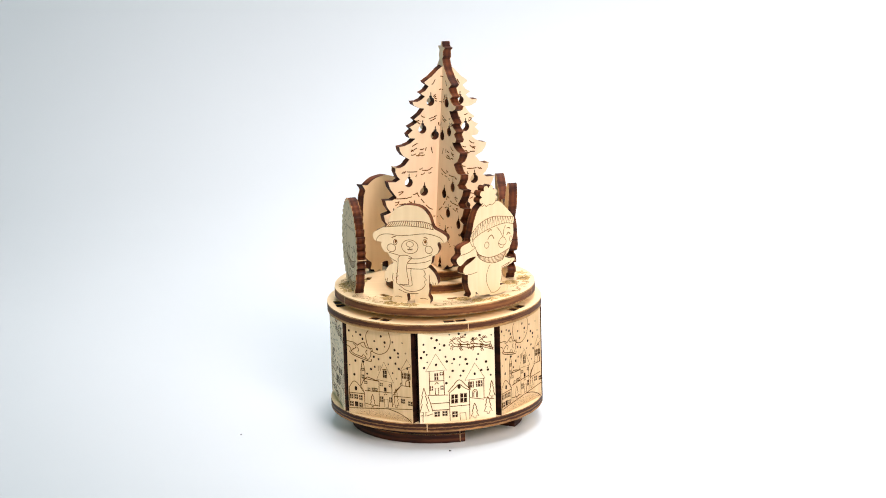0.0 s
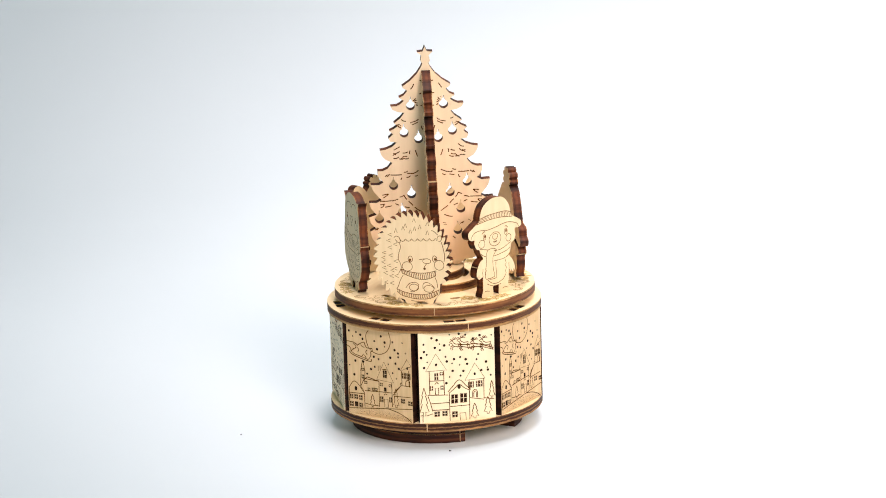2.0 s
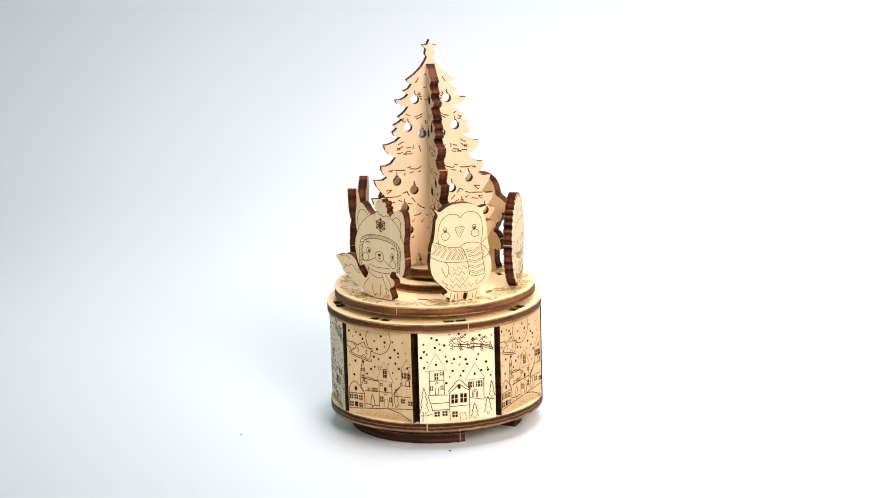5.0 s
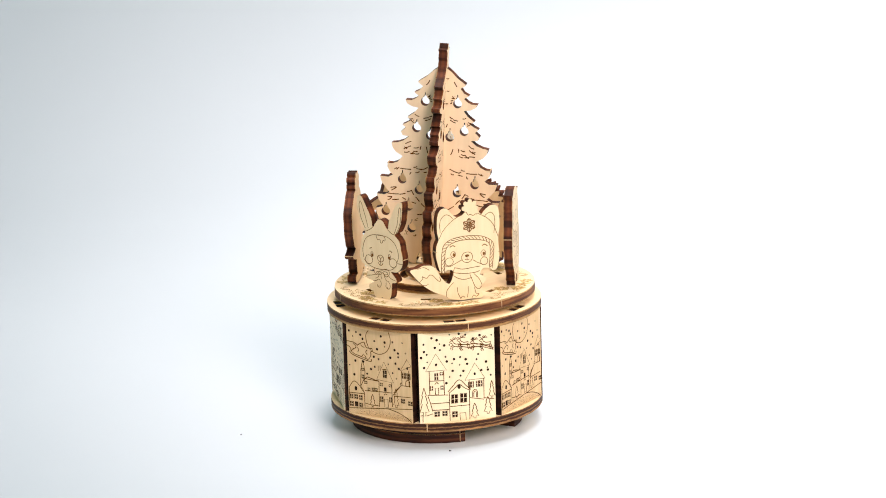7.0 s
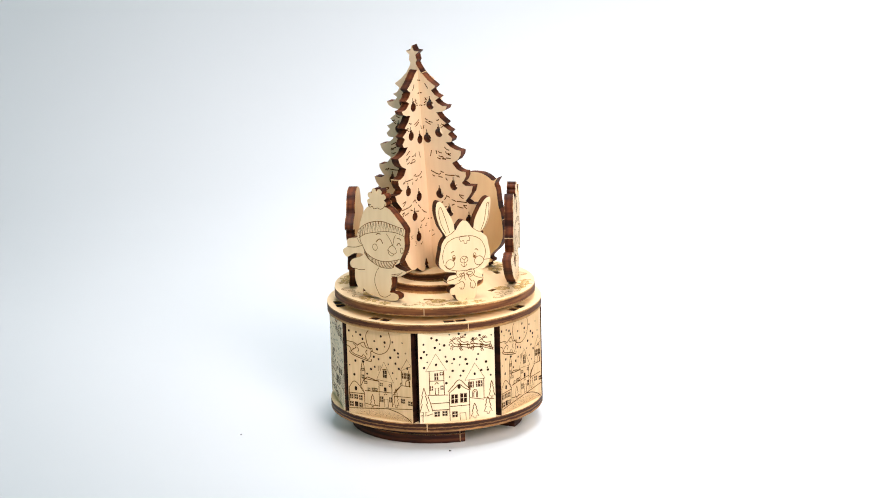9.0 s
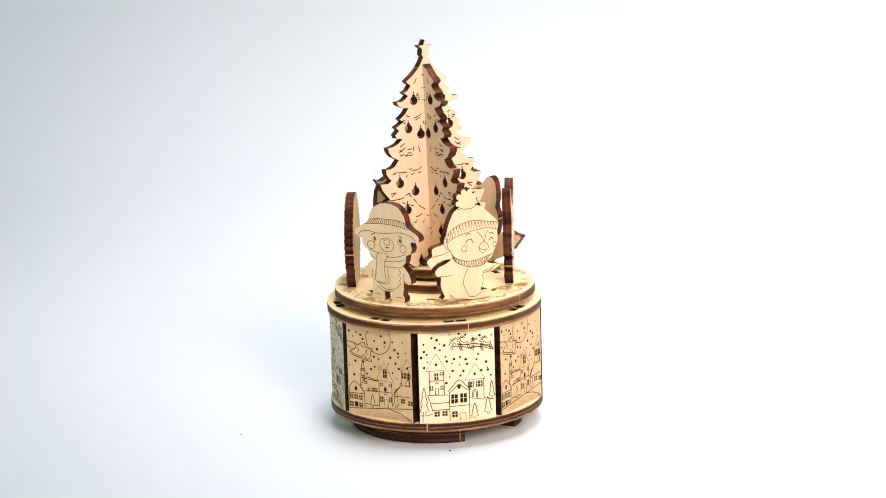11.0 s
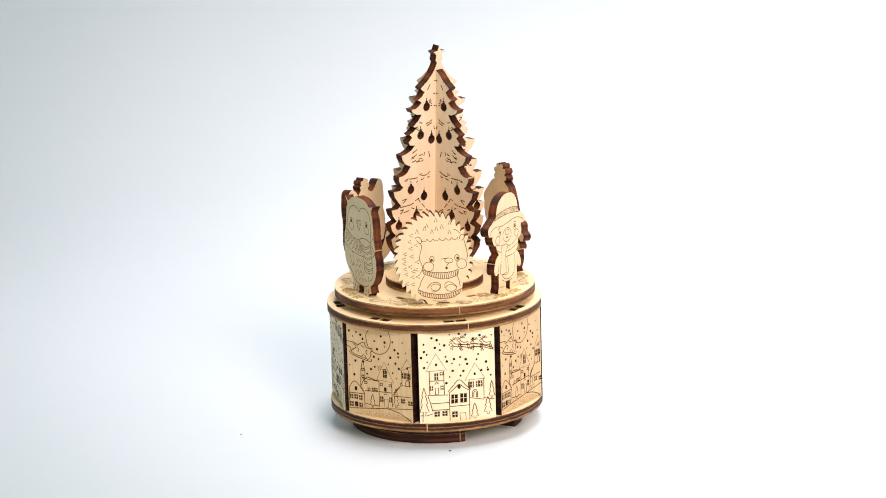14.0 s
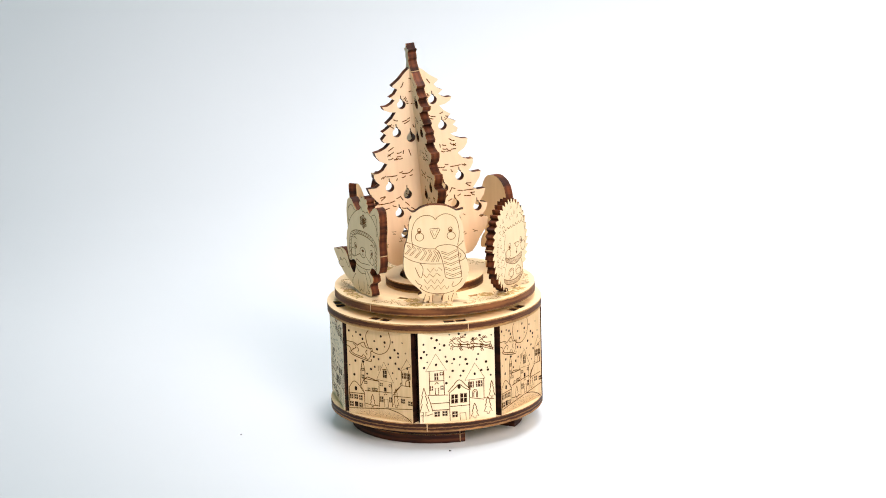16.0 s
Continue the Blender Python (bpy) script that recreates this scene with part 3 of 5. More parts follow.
def floor_flowers():
    """Snowflakes, blossoms and curls burnt into the turntable between the figures."""
    line, fill = Ink(0.13), Ink(0.2)
    rnd = random.Random(4)
    spots = []
    for k in range(6):
        for da, r, size, kind in ((30, 28.8, 3.2, 1), (4.5, 31.1, 2.4, 2), (-4.5, 31.0, 2.4, 2),
                                  (40, 25.6, 2.6, 0), (48, 30.2, 2.4, 0)):
            spots.append((252 - 60 * k + da + rnd.uniform(-1.5, 1.5), r + rnd.uniform(-0.4, 0.4), size * rnd.uniform(1.0, 1.2), kind))
        for side in (-1, 1):
            mid = 252 - 60 * k + 30
            rope(line, [(mid + side * a, r) for a, r in ((5, 29.8), (7.5, 31.6), (10.5, 31.9), (12.5, 30.8), (11, 30.0))])
    for i, (az, r, size, kind) in enumerate(spots):
        a = radians(az)
        u, v, turn = r * cos(a), r * sin(a), rnd.uniform(0, 60)
        for j in range(6):
            b = radians(60 * j + turn)
            pu, pv = u + 0.6 * size * cos(b), v + 0.6 * size * sin(b)
            line.s(u + 0.2 * size * cos(b), v + 0.2 * size * sin(b), u + size * cos(b), v + size * sin(b))
            if kind == 0:
                fill.spot(pu, pv, 0.34 * size, n=8)
                line.e(pu, pv, 0.2 * size)
                line.e(pu, pv, 0.36 * size)
            elif kind == 1:
                for d in (-32, 32):
                    c = b + radians(d)
                    line.s(pu, pv, pu + 0.35 * size * cos(c), pv + 0.35 * size * sin(c))
                    line.s(u + 0.3 * size * cos(b), v + 0.3 * size * sin(b), u + 0.3 * size * cos(b) + 0.25 * size * cos(c), v + 0.3 * size * sin(b) + 0.25 * size * sin(c))
            else:
                q = [(u + f * size * cos(b + g), v + f * size * sin(b + g)) for f, g in ((0.12, 0), (0.6, 0.42), (1.05, 0), (0.6, -0.42))]
                fill.spots.append(q)
                line.s(*itertools.chain(*q), close=True)
        line.e(u, v, 0.18 * size)
        if kind == 0:
            b = a + 0.11
            line.c(u + size * cos(b), v + size * sin(b), (r + 1.2) * cos(b), (r + 1.2) * sin(b), (r - 0.6) * cos(b + 0.06), (r - 0.6) * sin(b + 0.06), (r + 0.4) * cos(b + 0.1), (r + 0.4) * sin(b + 0.1))
    keep = lambda q: hypot(*q) < TURN_R - 0.3
    line.lines = [(p, w) for p, w in line.lines if all(keep(q) for q in p)]
    fill.spots = [p for p in fill.spots if all(keep(q) for q in p)]
    bm = bmesh.new()
    fill.lines = [(p, w) for p, w in fill.lines if all(keep(q) for q in p)]
    fill.into(bm, 1, lambda u, v: (u, v, 0.02))
    line.into(bm, 0, lambda u, v: (u, v, 0.035))
    for f in bm.faces:
        f.normal_update()
        if f.normal.z < 0:
            f.normal_flip()
    return part("engraving", bm, [brown_mat, scorch_mat], turntable, "burnt snowflakes and blossoms", pose(0, 0, (TURN_TOP - TURN_BOT) * MM))


floor_flowers()
round_plate("raised_ring", 16.6, RING_TOP - TURN_BOT, 11.8, parent=turntable)
FIGURE_Z = TURN_TOP - TURN_BOT
BEAR_AZ = 252.7

BEAR_CROWN = [(-6.5, 27.7), (-5.5, 30.2), (-3.6, 32), (-0.8, 33.1), (2, 33.2), (4.5, 32.7), (6.3, 31.4), (7.8, 29.1), (8.8, 25.9), (11.1, 24.6), (12.9, 23.5), (13.5, 22.6), (13.3, 21.6), (12.2, 21), (10.4, 21.1), (10.2, 20.1)]
BEAR_FLANK = [(10.6, 18.7), (9.7, 16.9), (8.4, 16.3), (8.1, 15.1), (7.7, 13.5), (6.8, 12.7), (8.3, 11.2), (9.5, 9.2), (9.9, 7.3), (9.4, 6.5), (8.2, 6.6), (6.9, 6.9), (6.9, 4.8), (6.5, 2.8), (7.2, 1.5), (6.9, 0)]
BEAR_BASE = [(6.1, 0), (2.1, 0), (1.9, 1.8), (1.8, 3.1), (-0.7, 3.1), (-0.8, 1.8), (-1.1, 0), (-5.7, 0), (-6.3, 0.9), (-5.7, 2.3), (-5.6, 5.2), (-5.7, 7.2), (-7.1, 6.7), (-8.1, 7.2), (-8.6, 8.5), (-8, 10.8)]
BEAR_SIDE = [(-6.6, 12.7), (-5.3, 13.4), (-6.4, 15.2), (-7.1, 16.8), (-8.3, 17.2), (-9.4, 19.3), (-9.2, 20.4), (-11, 20.6), (-11.9, 21.5), (-12.2, 22.8), (-11.6, 23.7), (-10.3, 24.4), (-8.4, 25.5), (-6.7, 26.4)]
OWL_CROWN = [(-9.7, 32.3), (-8.4, 31.2), (-7.3, 31.1), (-5.4, 32.3), (-2.9, 33.1), (-0.5, 33.2), (2.6, 32.9), (5.1, 31.9), (6.6, 31.1), (8.8, 31.5), (7.5, 29.5), (8.2, 27.7), (8.6, 25.1)]
OWL_FLANK = [(8.8, 22.6), (8.8, 21), (9.5, 16.8), (9.1, 15.4), (9.9, 13.6), (10.1, 10.3), (9.4, 7.8), (7.8, 5.3), (5.9, 3.9), (5.7, 2.9), (6.2, 1.5), (4.8, 1), (4.2, 0)]
OWL_BASE = [(3.3, 0), (2.4, 0.5), (1.4, 0), (0.8, 0.5), (1.2, 2.6), (-1.9, 2.8), (-2.1, 0.6), (-2.9, 0.2), (-3.8, 0.9), (-4.5, 0.2), (-5.2, 0.8), (-5, 1.6), (-6.3, 2)]
OWL_SIDE = [(-6.8, 2.9), (-5.6, 3.6), (-6.8, 5.2), (-9, 7.2), (-10.8, 9.9), (-11.4, 13.1), (-11.2, 16.3), (-10.8, 19.5), (-10.2, 21.1), (-9.8, 22.6), (-9.3, 25.8), (-9, 28.3), (-8.3, 29.9)]
RABBIT_CROWN = [(-6.9, 22.3), (-8.9, 25.6), (-10.1, 29.5), (-10.3, 32), (-9.9, 33.9), (-8.9, 34.4), (-7.8, 33.5), (-6, 30.5), (-4.2, 26.9), (-3.7, 24), (-2.7, 25.3), (-1.4, 26.8), (-0.5, 27.1), (1, 26.4), (2.8, 24)]
RABBIT_FLANK = [(3.5, 26.9), (5.2, 30.3), (7.1, 33.1), (8.7, 34), (9.4, 33.3), (9.2, 30.4), (8.5, 26.6), (6.9, 23.5), (5.6, 22.6), (7.7, 20.6), (8.3, 17.7), (8.9, 15.1), (8.8, 12.9), (7.8, 11), (5.9, 9.8)]
RABBIT_BASE = [(3.7, 9.7), (5.8, 7.6), (5.7, 6.2), (4.1, 5.9), (3.8, 3.6), (3.3, 1), (2.3, 0), (0.3, 0), (-0.3, 0.5), (-1, 0), (-2.9, 0), (-3.9, 1), (-4.2, 2.2), (-5.1, 2.2), (-6.1, 3.1)]
RABBIT_SIDE = [(-5.7, 4.4), (-4.4, 4.9), (-4.1, 5.7), (-6.7, 6.2), (-6.9, 7.5), (-5.9, 8.8), (-3.6, 9), (-4.1, 9.8), (-7.2, 10.4), (-9.3, 12.2), (-9.7, 14.1), (-9, 17.3), (-8.5, 19.8), (-7.5, 21.4)]
FOX_CROWN = [(6.7, 28.9), (7.7, 29.9), (9.7, 31.4), (11.3, 31.5), (12.6, 30.6), (13.1, 27.9), (13.1, 23.9), (12.5, 20.6), (12.7, 16.6), (12.8, 13.3), (11.9, 10), (10.6, 9.3), (9.3, 10.2), (7.2, 10.5), (6.2, 9.6), (5.9, 8.4)]
FOX_FLANK = [(7.4, 7.5), (7.7, 6.1), (7, 5.2), (5.5, 4.2), (6.5, 1.5), (5.9, 0.4), (2, 0.5), (-0.6, 0.3), (-3.2, 0.8), (-5.5, 1.5), (-6.4, 2.3), (-10.9, 4.4), (-14.8, 7.3), (-17.6, 10.5), (-18.8, 12.2), (-17.8, 12.7)]
FOX_BASE = [(-16.2, 12.8), (-13.9, 13.6), (-10.3, 12.7), (-7.8, 8.7), (-5.2, 6.4), (-3.8, 9.1), (-3.9, 10.8), (-5.5, 11.2), (-6.9, 10.5), (-8.1, 10.7), (-8.9, 13), (-9.6, 16.4), (-9.3, 19.7), (-8.5, 21.7), (-9, 24.4), (-8.9, 28.4)]
FOX_SIDE = [(-8.2, 31), (-6.9, 32.1), (-5.3, 31.8), (-3.4, 29.7), (-1.8, 28.7), (0.2, 29.4)]
PENGUIN_CROWN = [(4.1, 31.5), (7.3, 28.5), (9.6, 26.1), (10.2, 24.6), (9.8, 22.8), (9.9, 20.3)]
PENGUIN_FLANK = [(9.4, 17.9), (8, 15.3), (7.3, 13.7), (5.4, 12.6), (7.5, 11.7), (10.3, 11), (8.6, 9.7), (5.9, 8.9), (4.2, 8.6), (4.2, 7), (3.9, 4.9), (3.1, 3.2), (4.9, 3.2), (6.6, 2.5), (6.4, 1.2), (4.5, 0.4)]
PENGUIN_BASE = [(-0.5, 0.4), (-1.8, 0.9), (-3.5, 1.3), (-6.5, 1.8), (-8, 3.1), (-8.4, 1.8), (-10.9, 1.8), (-10.1, 2.7), (-11, 4.7), (-11.5, 6.7), (-11.4, 9.4), (-12.7, 9.8), (-13.4, 11.2), (-12.2, 12.7), (-9.5, 13.7), (-7.5, 15)]
PENGUIN_SIDE = [(-11.4, 14.8), (-14.5, 13.1), (-16, 14.3), (-16.1, 15.6), (-14.3, 16.8), (-14.4, 18.5), (-13.5, 19.6), (-10, 20.4), (-9.9, 21.6), (-9.1, 23.4), (-8.2, 26.5), (-6.6, 30), (-5.2, 31.4)]


def pompom(u, v, r, a0, a1, lobes):
    """A scalloped bobble, from one side of the hat round to the other."""
    out = []
    for i in range(lobes):
        for f, k in ((0.0, 0.76), (0.2, 0.98), (0.5, 1.06), (0.8, 0.98)):
            a = radians(a0 + (a1 - a0) * (i + f) / lobes)
            out.append((u + r * k * cos(a), v + r * k * sin(a)))
    return out


def hedgehog_outline():
    """An egg shape fringed with blunt quills that sweep back from the face."""
    pts, n = [], 31
    for i in range(n):
        step = 292 / n
        for f, k in ((0.0, 0.905), (0.3, 0.945), (0.6, 1.0), (0.84, 1.022), (0.97, 0.975)):
            a = radians(-36 + step * (i + f))
            pts.append((0.2 + 12.9 * k * cos(a), 15.4 + 15.6 * k * sin(a)))
    return pts + [(-4.6, 1.9), (-2.6, 1.2), (-2.0, 0), (1.1, 0), (1.7, 0.6), (4.8, 0.6), (5.4, 0), (7.0, 0.1), (7.5, 1.4), (9.3, 3.6)]


def edge_nubs(bm, loop, heights):
    """Pale snapped holding tabs across the cut edge, at the given heights on either flank."""
    for side, h in heights:
        near = [q for q in loop if abs(q[1] - h) < 1.2]
        if not near:
            continue
        u, v = max(near, key=lambda q: q[0] * side)
        vs = [bm.verts.new((u + side * x, y, v + z)) for x in (-0.3, 0.10) for y in (-0.02, 3.02) for z in (-0.14, 0.14)]
        for f in ((0, 1, 3, 2), (4, 6, 7, 5), (0, 4, 5, 1), (2, 3, 7, 6), (0, 2, 6, 4), (1, 5, 7, 3)):
            g = bm.faces.new([vs[i] for i in f])
            g.material_index = 3


def figure(name, label, loop, ink, az, r, nub_heights):
    bm = board([loop], 3.0)
    ink.into(bm, 2, on_face)
    edge_nubs(bm, loop, nub_heights)
    m = pose(0, 0, FIGURE_Z * MM, 0, 0, az + 90) @ pose(0, -r * MM, 0)
    return part(name, bm, [birch_up, edge_up, fig_ink, nub_mat], turntable, label, m)


def bear_ink():
    k = Ink(0.2)
    k.c(-6.44, 27.16, -3.08, 27.69, 1.26, 27.87, 5.6, 27.79, 8.55, 26.99)
    k.c(-8.22, 25.5, -5.92, 25.74, -2.5, 26.08, 1.22, 26.15, 4.93, 25.9, 9.13, 25.25)
    ribs(k, 21, [(-6.44, 27.16), (-3.08, 27.69), (1.26, 27.87), (5.6, 27.79), (8.55, 26.99)], [(-8.22, 25.5), (-5.92, 25.74), (-2.5, 26.08), (1.22, 26.15), (4.93, 25.9), (9.13, 25.25)])
    k.c(-11.03, 20.61, -10.37, 22.06, -8.79, 22.97, -6.31, 23.2, -3.22, 22.78, 1.14, 23.15, 4.25, 23.63, 7.35, 23.72, 11.05, 22.64, 12.25, 21.2)
    k.e(-4.4, 20.59, 0.62, 0.894)
    k.spot(-4.27, 20.78, 0.372, 0.511)
    k.e(5.85, 20.77, 0.744, 1.09)
    k.spot(5.98, 21.02, 0.434, 0.575)
    k.c(-5.6, 21.9, -4.78, 22.39, -4.16, 22.5, w=0.3)
    k.c(5.46, 22.5, 6.08, 22.61, 6.81, 22.01, w=0.3)
    k.e(-5.82, 18.52, 1.49, 1.34)
    k.e(7.09, 18.42, 1.24, 1.28)
    k.e(0.59, 19.15, 2.85, 2.36)
    k.e(0.61, 19.98, 1.24, 0.958)
    k.c(-0.24, 18.41, 0.13, 18.07, 0.57, 18.38, 1, 18.05, 1.44, 18.48, w=0.3)
    k.s(0.59, 19.02, 0.57, 18.38)
    k.c(-6.8, 16.96, -4.64, 16.44, -2.48, 15.92)
    k.c(-3.76, 14.68, -3.11, 15.75, -1.85, 16.15, -0.3, 16.1, 1.23, 15.41)
    k.c(-3.57, 14.8, -3.85, 11.6, -4.39, 7.76, -4.18, 6.34, -2.45, 6.09, -0.07, 6.34)
    k.c(1.23, 15.28, 0.27, 14.35, -0.5, 13.42, -0.74, 11.5, -0.5, 8.92, -0.16, 7.63, -0.2, 6.34)
    k.c(0.83, 11.96, 0.66, 10.17, 0.85, 8.24, 1, 6.62, 0.66, 5.8, -1.83, 5.75, -3.06, 6.31)
    k.c(-0.01, 15.2, 2.78, 15.11, 5.28, 15.67, 8.11, 16.79)
    k.c(-0.37, 13.41, 2.74, 13.63, 5.86, 14.17, 7.62, 14.95)
    k.c(-0.42, 11.75, 2.07, 11.67, 5.18, 11.82, 7.57, 12.83)
    k.c(-6.35, 15.21, -5.32, 14.54, -3.97, 13.85)
    k.s(-3.87, 10.64, -4.34, 9.69, -3.73, 9.16, -4.5, 8.41, -4.14, 7.76)
    k.s(5.17, 11.44, 5.76, 10, 5.12, 9.38, 6.02, 8.07, 5.19, 7.45, 5.66, 6.47, 4.7, 5.21)
    k.c(-3.39, 5.8, -1.25, 4.31, 1.23, 3.91, 3.74, 4.6, 5.02, 5.52)
    k.s(-7.49, 8.19, -7.65, 7.1)
    k.s(-8.12, 7.89, -8.2, 7.25)
    k.s(7.25, 7.51, 7.23, 6.74)
    k.s(8.18, 7.35, 8.28, 6.58)
    k.s(9.11, 7.32, 9.16, 6.68)
    k.c(-3.74, 4.52, -0.65, 3.26, 3.09, 3.33)
    k.c(-5.05, 1.99, -3.81, 2.08, -2.57, 1.78)
    k.c(3.66, 1.57, 4.92, 1.79, 6.16, 1.49)
    k.c(-5.45, 10.05, -5.74, 8.45, -5.53, 7.16)
    k.c(7, 9.96, 7.08, 8.35, 6.92, 6.88)
    return k


def hedgehog_ink():
    k = Ink(0.2)
    k.c(-5.7, 22.3, -5.07, 22.8, -4.14, 22.6, -3.55, 21.63, -3.77, 20.68, -4.51, 20.82, -5.23, 21.66)
    for a in range(6):
        u = -3.8 + 2.05 * a
        k.c(u, 21.9 + 0.1 * a, u + 0.55, 21.25 + 0.1 * a, u + 1.35, 21.2 + 0.1 * a, u + 2.05, 22.0 + 0.1 * a)
    k.c(7.09, 25.09, 8.01, 24.82, 9.22, 23.65)
    k.c(8.86, 21.74, 9.21, 23.01, 10.15, 23.45, 10.62, 22.67, 10.1, 21.6, 9.47, 21.42)
    k.c(-3.89, 20.68, -3.56, 19.07, -3.97, 17.8, -4.33, 16.21, -4.37, 14.93, -3.78, 13.64, -3.52, 12.03, -4.51, 10.12)
    k.c(10.4, 21.4, 10.97, 19.16, 11.4, 16.59, 11.17, 14.68)
    k.e(-0.32, 15.18, 0.746, 1.02)
    k.spot(-0.45, 14.86, 0.435, 0.512)
    k.e(7.96, 15.5, 0.745, 1.09)
    k.spot(8.14, 15.37, 0.435, 0.512)
    k.e(-1.45, 12.64, 1.74, 1.6)
    k.e(9.46, 13.42, 1.62, 1.67)
    k.e(5.26, 14.64, 1.37, 0.832)
    k.c(2.79, 15.13, 3.73, 15.31, 4.66, 15.42)
    k.s(5.24, 13.81, 4.27, 12.54)
    k.spot(4.45, 12.09, 0.435, 0.449)
    k.c(-3.53, 11.71, -1.06, 10.9, 2.66, 10.52, 5.78, 10.79, 8.29, 11.52)
    k.c(-3.26, 10.29, -0.49, 9.22, 2.61, 8.4, 5.73, 8.67, 8.12, 9.72)
    ribs(k, 19, [(-3.53, 11.71), (-1.06, 10.9), (2.66, 10.52), (5.78, 10.79), (8.29, 11.52)], [(-3.26, 10.29), (-0.49, 9.22), (2.61, 8.4), (5.73, 8.67), (8.12, 9.72)])
    k.s(-3.53, 11.71, -3.26, 10.29)
    k.s(8.29, 11.52, 8.12, 9.72)
    k.c(-2.84, 9.77, -3.95, 7.86, -4.63, 5.94, -5.28, 4.98)
    k.c(7.92, 9.28, 8.5, 7.66, 8.76, 5.73)
    k.c(-5.28, 4.98, -2.51, 3.85, 1.84, 3.13, 5.59, 3.53, 9.37, 5.08)
    k.c(-5.12, 4.01, -3.17, 2.57, 1.8, 1.65, 6.17, 2.03, 8.7, 3.48)
    ribs(k, 24, [(-5.28, 4.98), (-2.51, 3.85), (1.84, 3.13), (5.59, 3.53), (9.37, 5.08)], [(-5.12, 4.01), (-3.17, 2.57), (1.8, 1.65), (6.17, 2.03), (8.7, 3.48)])
    k.c(-2.16, 5.26, -0.86, 6.85, 1.02, 7.27, 2.24, 6.6, 1.89, 5.19, 0.62, 4.12, -0.63, 4.07)
    k.e(0.66, 5.53, 1.56, 1.16)
    k.c(3.76, 5.16, 3.81, 6.77, 5.07, 7.39, 6.61, 6.73, 7.82, 5.42)
    k.e(5.76, 5.26, 1.74, 1.16)
    k.c(-0.4, 1.04, 1.77, 0.81, 4.27, 0.97)
    ticks(k, 90, [(-5.01, 24.84), (-2.5, 25.76), (-1.73, 26.7), (-0.05, 24.76), (1.3, 28.56), (1.4, 25.69), (3.22, 26.3), (5.79, 27.53), (5.71, 24.48)])
    ticks(k, 180, [(-7.23, 23.29), (-7.72, 21.25), (-7.36, 18.94), (-9.28, 17.06), (-7.13, 16.25), (-5.44, 14.3), (-9.64, 15.33), (-9.44, 11.93), (-7.73, 12.74), (-5.71, 11.74), (-9.05, 10.19), (-7.03, 9.19), (-5.34, 9.3), (-8.96, 6.97), (-6.97, 6.75), (-5.46, 20.06), (-9.69, 13.86), (-6.66, 11.12)])
    return k


